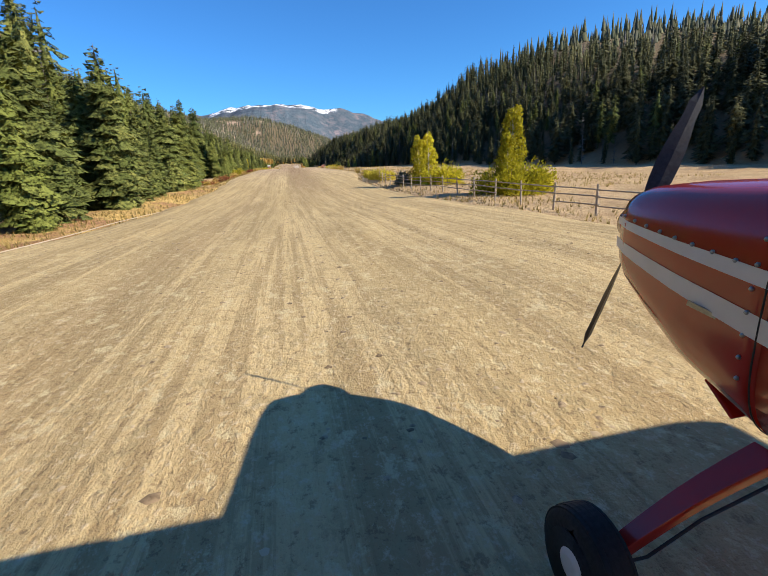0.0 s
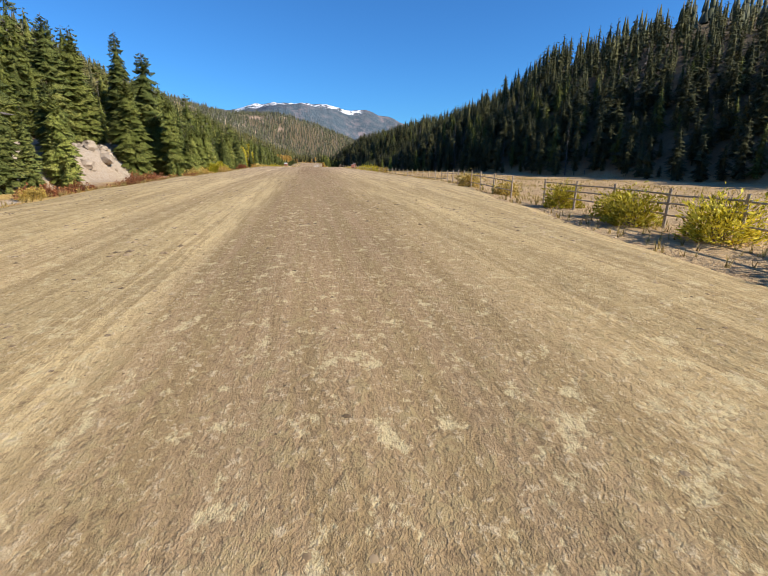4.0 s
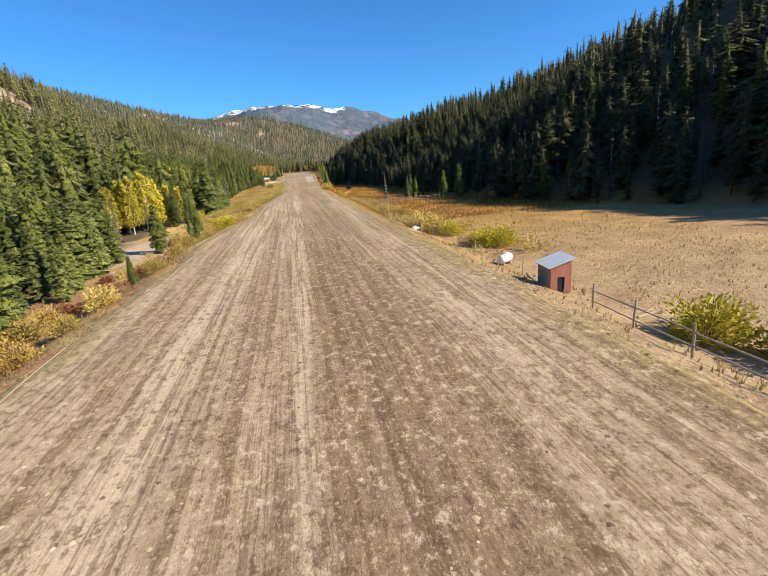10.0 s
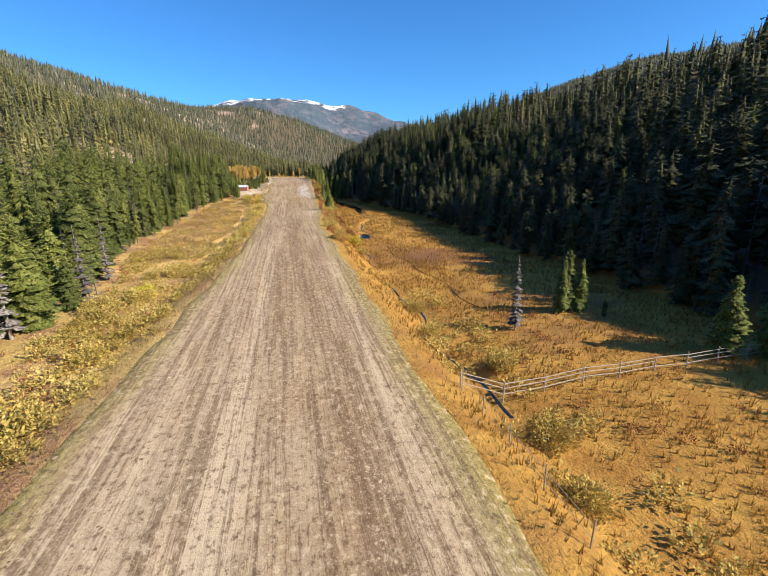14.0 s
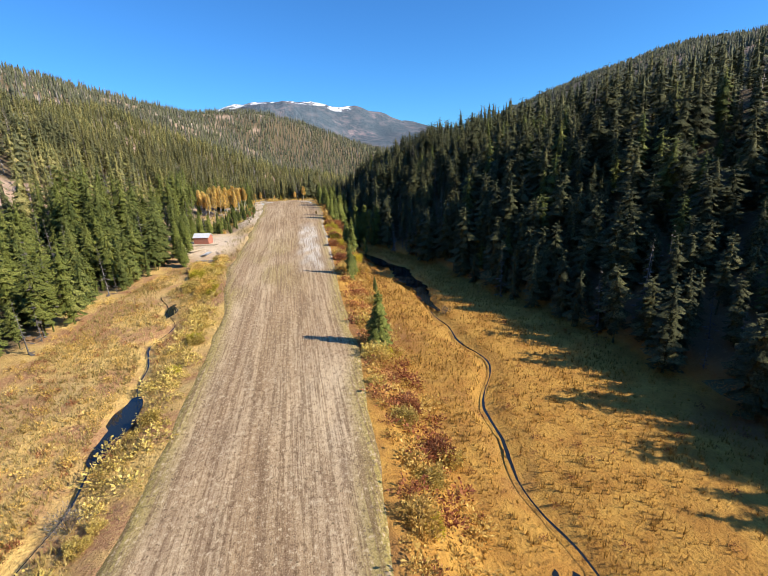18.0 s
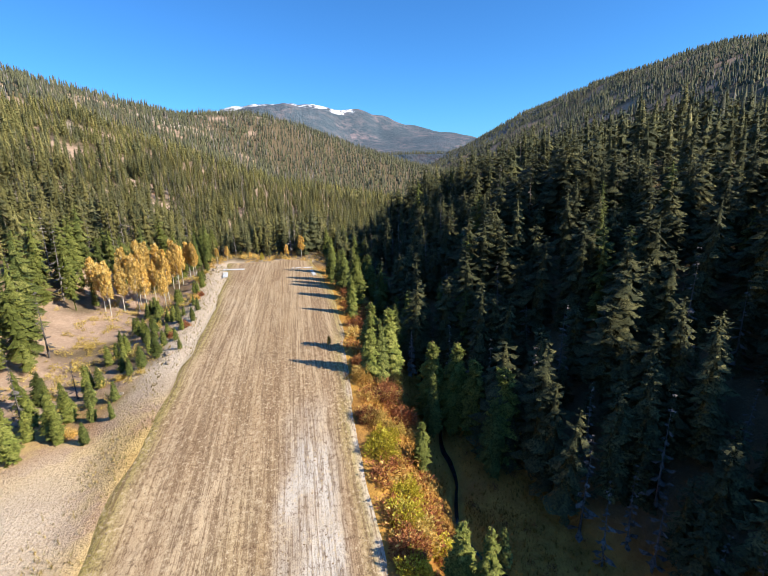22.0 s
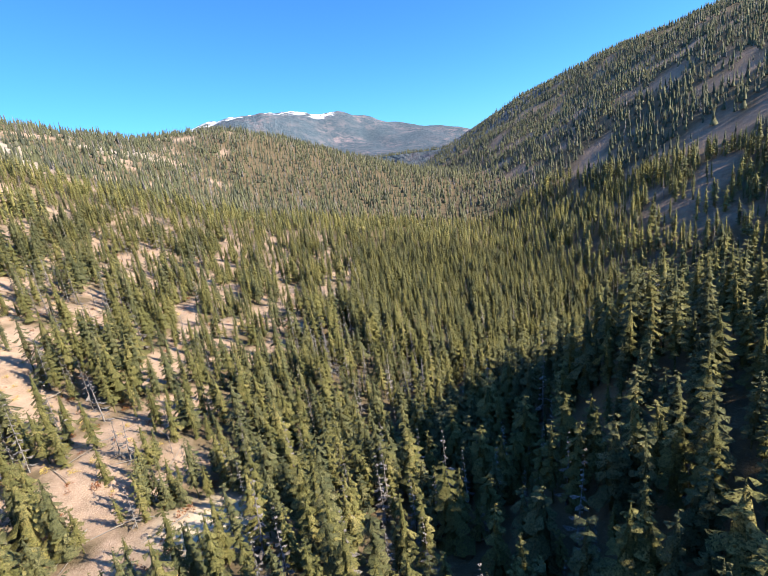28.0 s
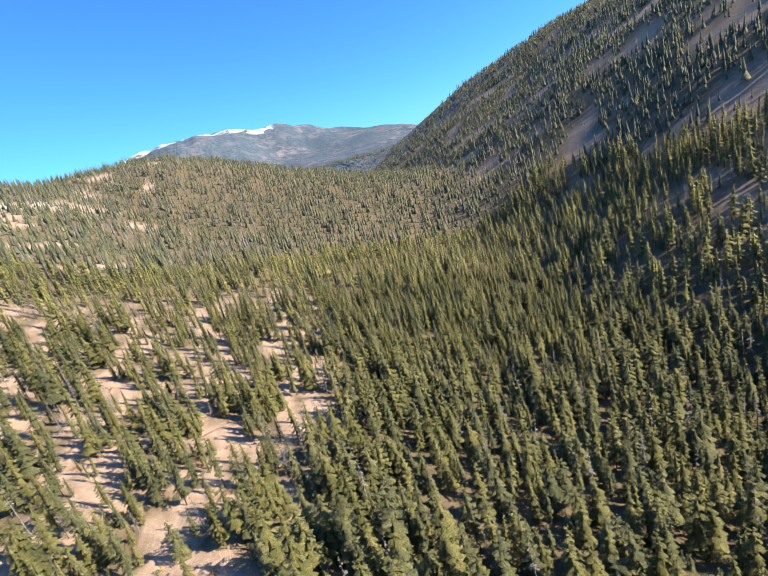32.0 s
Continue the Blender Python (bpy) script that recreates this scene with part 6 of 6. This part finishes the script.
stripe(1.945, 1.42, 0.034, "stripe")
stripe(1.815, 0.90, 0.050, "stripe")
rivet = bmesh.new()
bmesh.ops.create_uvsphere(rivet, u_segments=8, v_segments=5, radius=0.011)
first = part("fastener", rivet, STEEL, cowl, "bright steel fastener")
spots = [(2.30 - 0.12 * i, 1.98 - 0.012 * i) for i in range(8)] + [(1.36, 2.0 - 0.10 * i) for i in range(7)]
for i, (y, z) in enumerate(spots):
    o = first if i == 0 else new("fastener", first.data)
    o.parent = cowl
    w, t, b = body_at(y)
    s = max(-0.98, min(0.98, (z - (t + b) / 2) / ((t - b) / 2)))
    o.matrix_basis = Matrix.Translation(body_point(y, math.pi - math.asin(math.copysign(abs(s) ** (1 / 0.62), s)), 0.003))
part("seam", tube([body_point(1.30, math.pi - 1.2 + 2.4 * j / 16, 0.002) for j in range(17)], [0.004] * 17, 5), BLADE, cowl)
part("latch", box(-0.006, 0.006, -0.09, 0.09, -0.012, 0.012), STEEL, cowl).matrix_basis = pose(*body_point(1.55, math.pi + 0.02, 0.006), 12, 0, 10)
part("cowl_flap", box(-0.22, 0.22, -0.10, 0.12, -0.012, 0.012, 0.004), RED, cowl).matrix_basis = pose(CX, 1.62, 1.10, 38, 0, 0)
prop = part("propeller_hub", tube([(CX, 2.42, 1.88), (CX, 2.50, 1.88), (CX, 2.62, 1.88), (CX, 2.70, 1.88)], [0.14, 0.14, 0.10, 0.02], 20), RED, plane, "red spinner", True)
for s in (1, -1):
    bm = bmesh.new()
    rows = []
    for i in range(9):
        r = 0.10 + 0.82 * i / 8
        ch = 0.044 + 0.028 * math.sin(math.pi * min(1, i / 6)) - (0.05 if i == 8 else 0)
        tw = radians(50 - 34 * i / 8)
        rows.append([bm.verts.new((r, ch * math.sin(tw) * q + 0.008 * e, ch * math.cos(tw) * q)) for q, e in ((-1, 0), (0, 1), (1, 0), (0, -1))])
    for a, b in zip(rows, rows[1:]):
        for j in range(4):
            bm.faces.new((a[j], a[(j + 1) % 4], b[(j + 1) % 4], b[j]))
    bm.faces.new(rows[-1])
    bmesh.ops.recalc_face_normals(bm, faces=bm.faces)
    part("blade", bm, BLADE, prop, "dark propeller blade").matrix_basis = pose(CX, 2.53, 1.88, 0, (113 if s > 0 else -67), 0)


def wing_panel(x0, x1, tip, name, y_front=0.42, chord=1.42, z=2.84, thick=0.17, parent=plane):
    bm = bmesh.new()
    prof = [(0, 0), (0.02, 0.42), (0.12, 0.85), (0.3, 1.0), (0.6, 0.7), (1.0, 0.04), (0.6, -0.10), (0.3, -0.16), (0.1, -0.18), (0.02, -0.12)]
    rows = []
    for u in (0, 0.5, 0.92, 0.97, 1.0):
        k = 1.0 if u < 0.95 else (0.93 if u < 0.99 else 0.8)
        x = x0 + (x1 - x0) * u
        rows.append([bm.verts.new((x, y_front - (1 - k) * chord * 0.3 - c * chord * k, z + h * thick * k + 0.025 * abs(x - CX))) for c, h in prof])
    for a, b in zip(rows, rows[1:]):
        for j in range(len(prof)):
            bm.faces.new((a[j], a[(j + 1) % len(prof)], b[(j + 1) % len(prof)], b[j]))
    bm.faces.new(rows[0][::-1])
    bm.faces.new(rows[-1])
    bmesh.ops.recalc_face_normals(bm, faces=bm.faces)
    return part(name, bm, RED, parent, "", False)


for s in (-1, 1):
    wing_panel(CX + 0.05 * s, CX + 4.45 * s, True, "wing")
    part("wing_strut", tube([(CX + 0.5 * s, -0.35, 1.08), (CX + 2.6 * s, -0.42, 2.84)], [0.035, 0.03], 10), RED, plane)
    leg = bmesh.new()
    a, b = Vector((CX + 0.40 * s, 1.22, 1.10)), Vector((CX + 1.03 * s, 1.36, 0.58))
    rows = []
    for i in range(7):
        u = i / 6
        p = a.lerp(b, u) + Vector((0, 0, 0.04 * math.sin(math.pi * u)))
        w = 0.062 - 0.027 * u
        rows.append([leg.verts.new(p + Vector((0.02 * s * q, w * e, 0.022 * q))) for q, e in ((1, -1), (1, 1), (-1, 1), (-1, -1))])
    for r, t in zip(rows, rows[1:]):
        for j in range(4):
            leg.faces.new((r[j], r[(j + 1) % 4], t[(j + 1) % 4], t[j]))
    leg.faces.new(rows[0][::-1])
    leg.faces.new(rows[-1])
    bmesh.ops.recalc_face_normals(leg, faces=leg.faces)
    lg = part("gear_leg", leg, RED, plane)
    part("brake_line", tube([a + Vector((0, -0.09, -0.03)), a.lerp(b, 0.5) + Vector((0, -0.075, 0.0)), a.lerp(b, 0.8) + Vector((0, -0.06, -0.05)), b + Vector((0.02 * s, -0.03, -0.02))], [0.008] * 4, 6), BLADE, lg)
    wx, wy, wz, R0 = CX + 1.13 * s, 1.36, float(strip_level(1.36)) + 0.03 + 0.25, 0.25
    tyre_prof = [(-0.07, 0.12), (-0.09, 0.165), (-0.087, 0.21), (-0.065, 0.24), (-0.03, 0.25), (0.03, 0.25), (0.065, 0.24), (0.087, 0.21), (0.09, 0.165), (0.07, 0.12)]
    wheel = part("wheel", tube([(wx + p, wy, wz) for p, r in tyre_prof], [r for p, r in tyre_prof], 36), RUBBER, plane, "black treaded tyre", True)
    for p in (-0.06, -0.035, -0.012, 0.012, 0.035, 0.06):
        rr = float(np.interp(abs(p), [0, 0.03, 0.075], [0.2515, 0.2515, 0.243]))
        part("tread_rib", tube([(wx + p - 0.007, wy, wz), (wx + p + 0.007, wy, wz)], [rr, rr], 36), RUBBER, wheel)
    part("hub", tube([(wx - s * 0.0, wy, wz), (wx + s * 0.078, wy, wz), (wx + s * 0.10, wy, wz)], [0.115, 0.11, 0.05], 24), WHITE, wheel, "white hub cap")
part("fin", box(CX - 0.03, CX + 0.03, -5.0, -4.2, 1.95, 3.0, 0.02), RED, plane)
part("tailplane", box(CX - 1.5, CX + 1.5, -5.0, -4.3, 1.84, 1.90, 0.02), RED, plane)
tw = part("tail_spring", tube([(CX, -4.2, 1.68), (CX, -4.5, 1.45), (CX, -4.6, 1.35)], [0.03, 0.025, 0.02], 8), STEEL, plane)
part("tail_wheel", tube([(CX - 0.04, -4.6, 1.27), (CX + 0.04, -4.6, 1.27)], [0.1, 0.1], 20), RUBBER, tw)
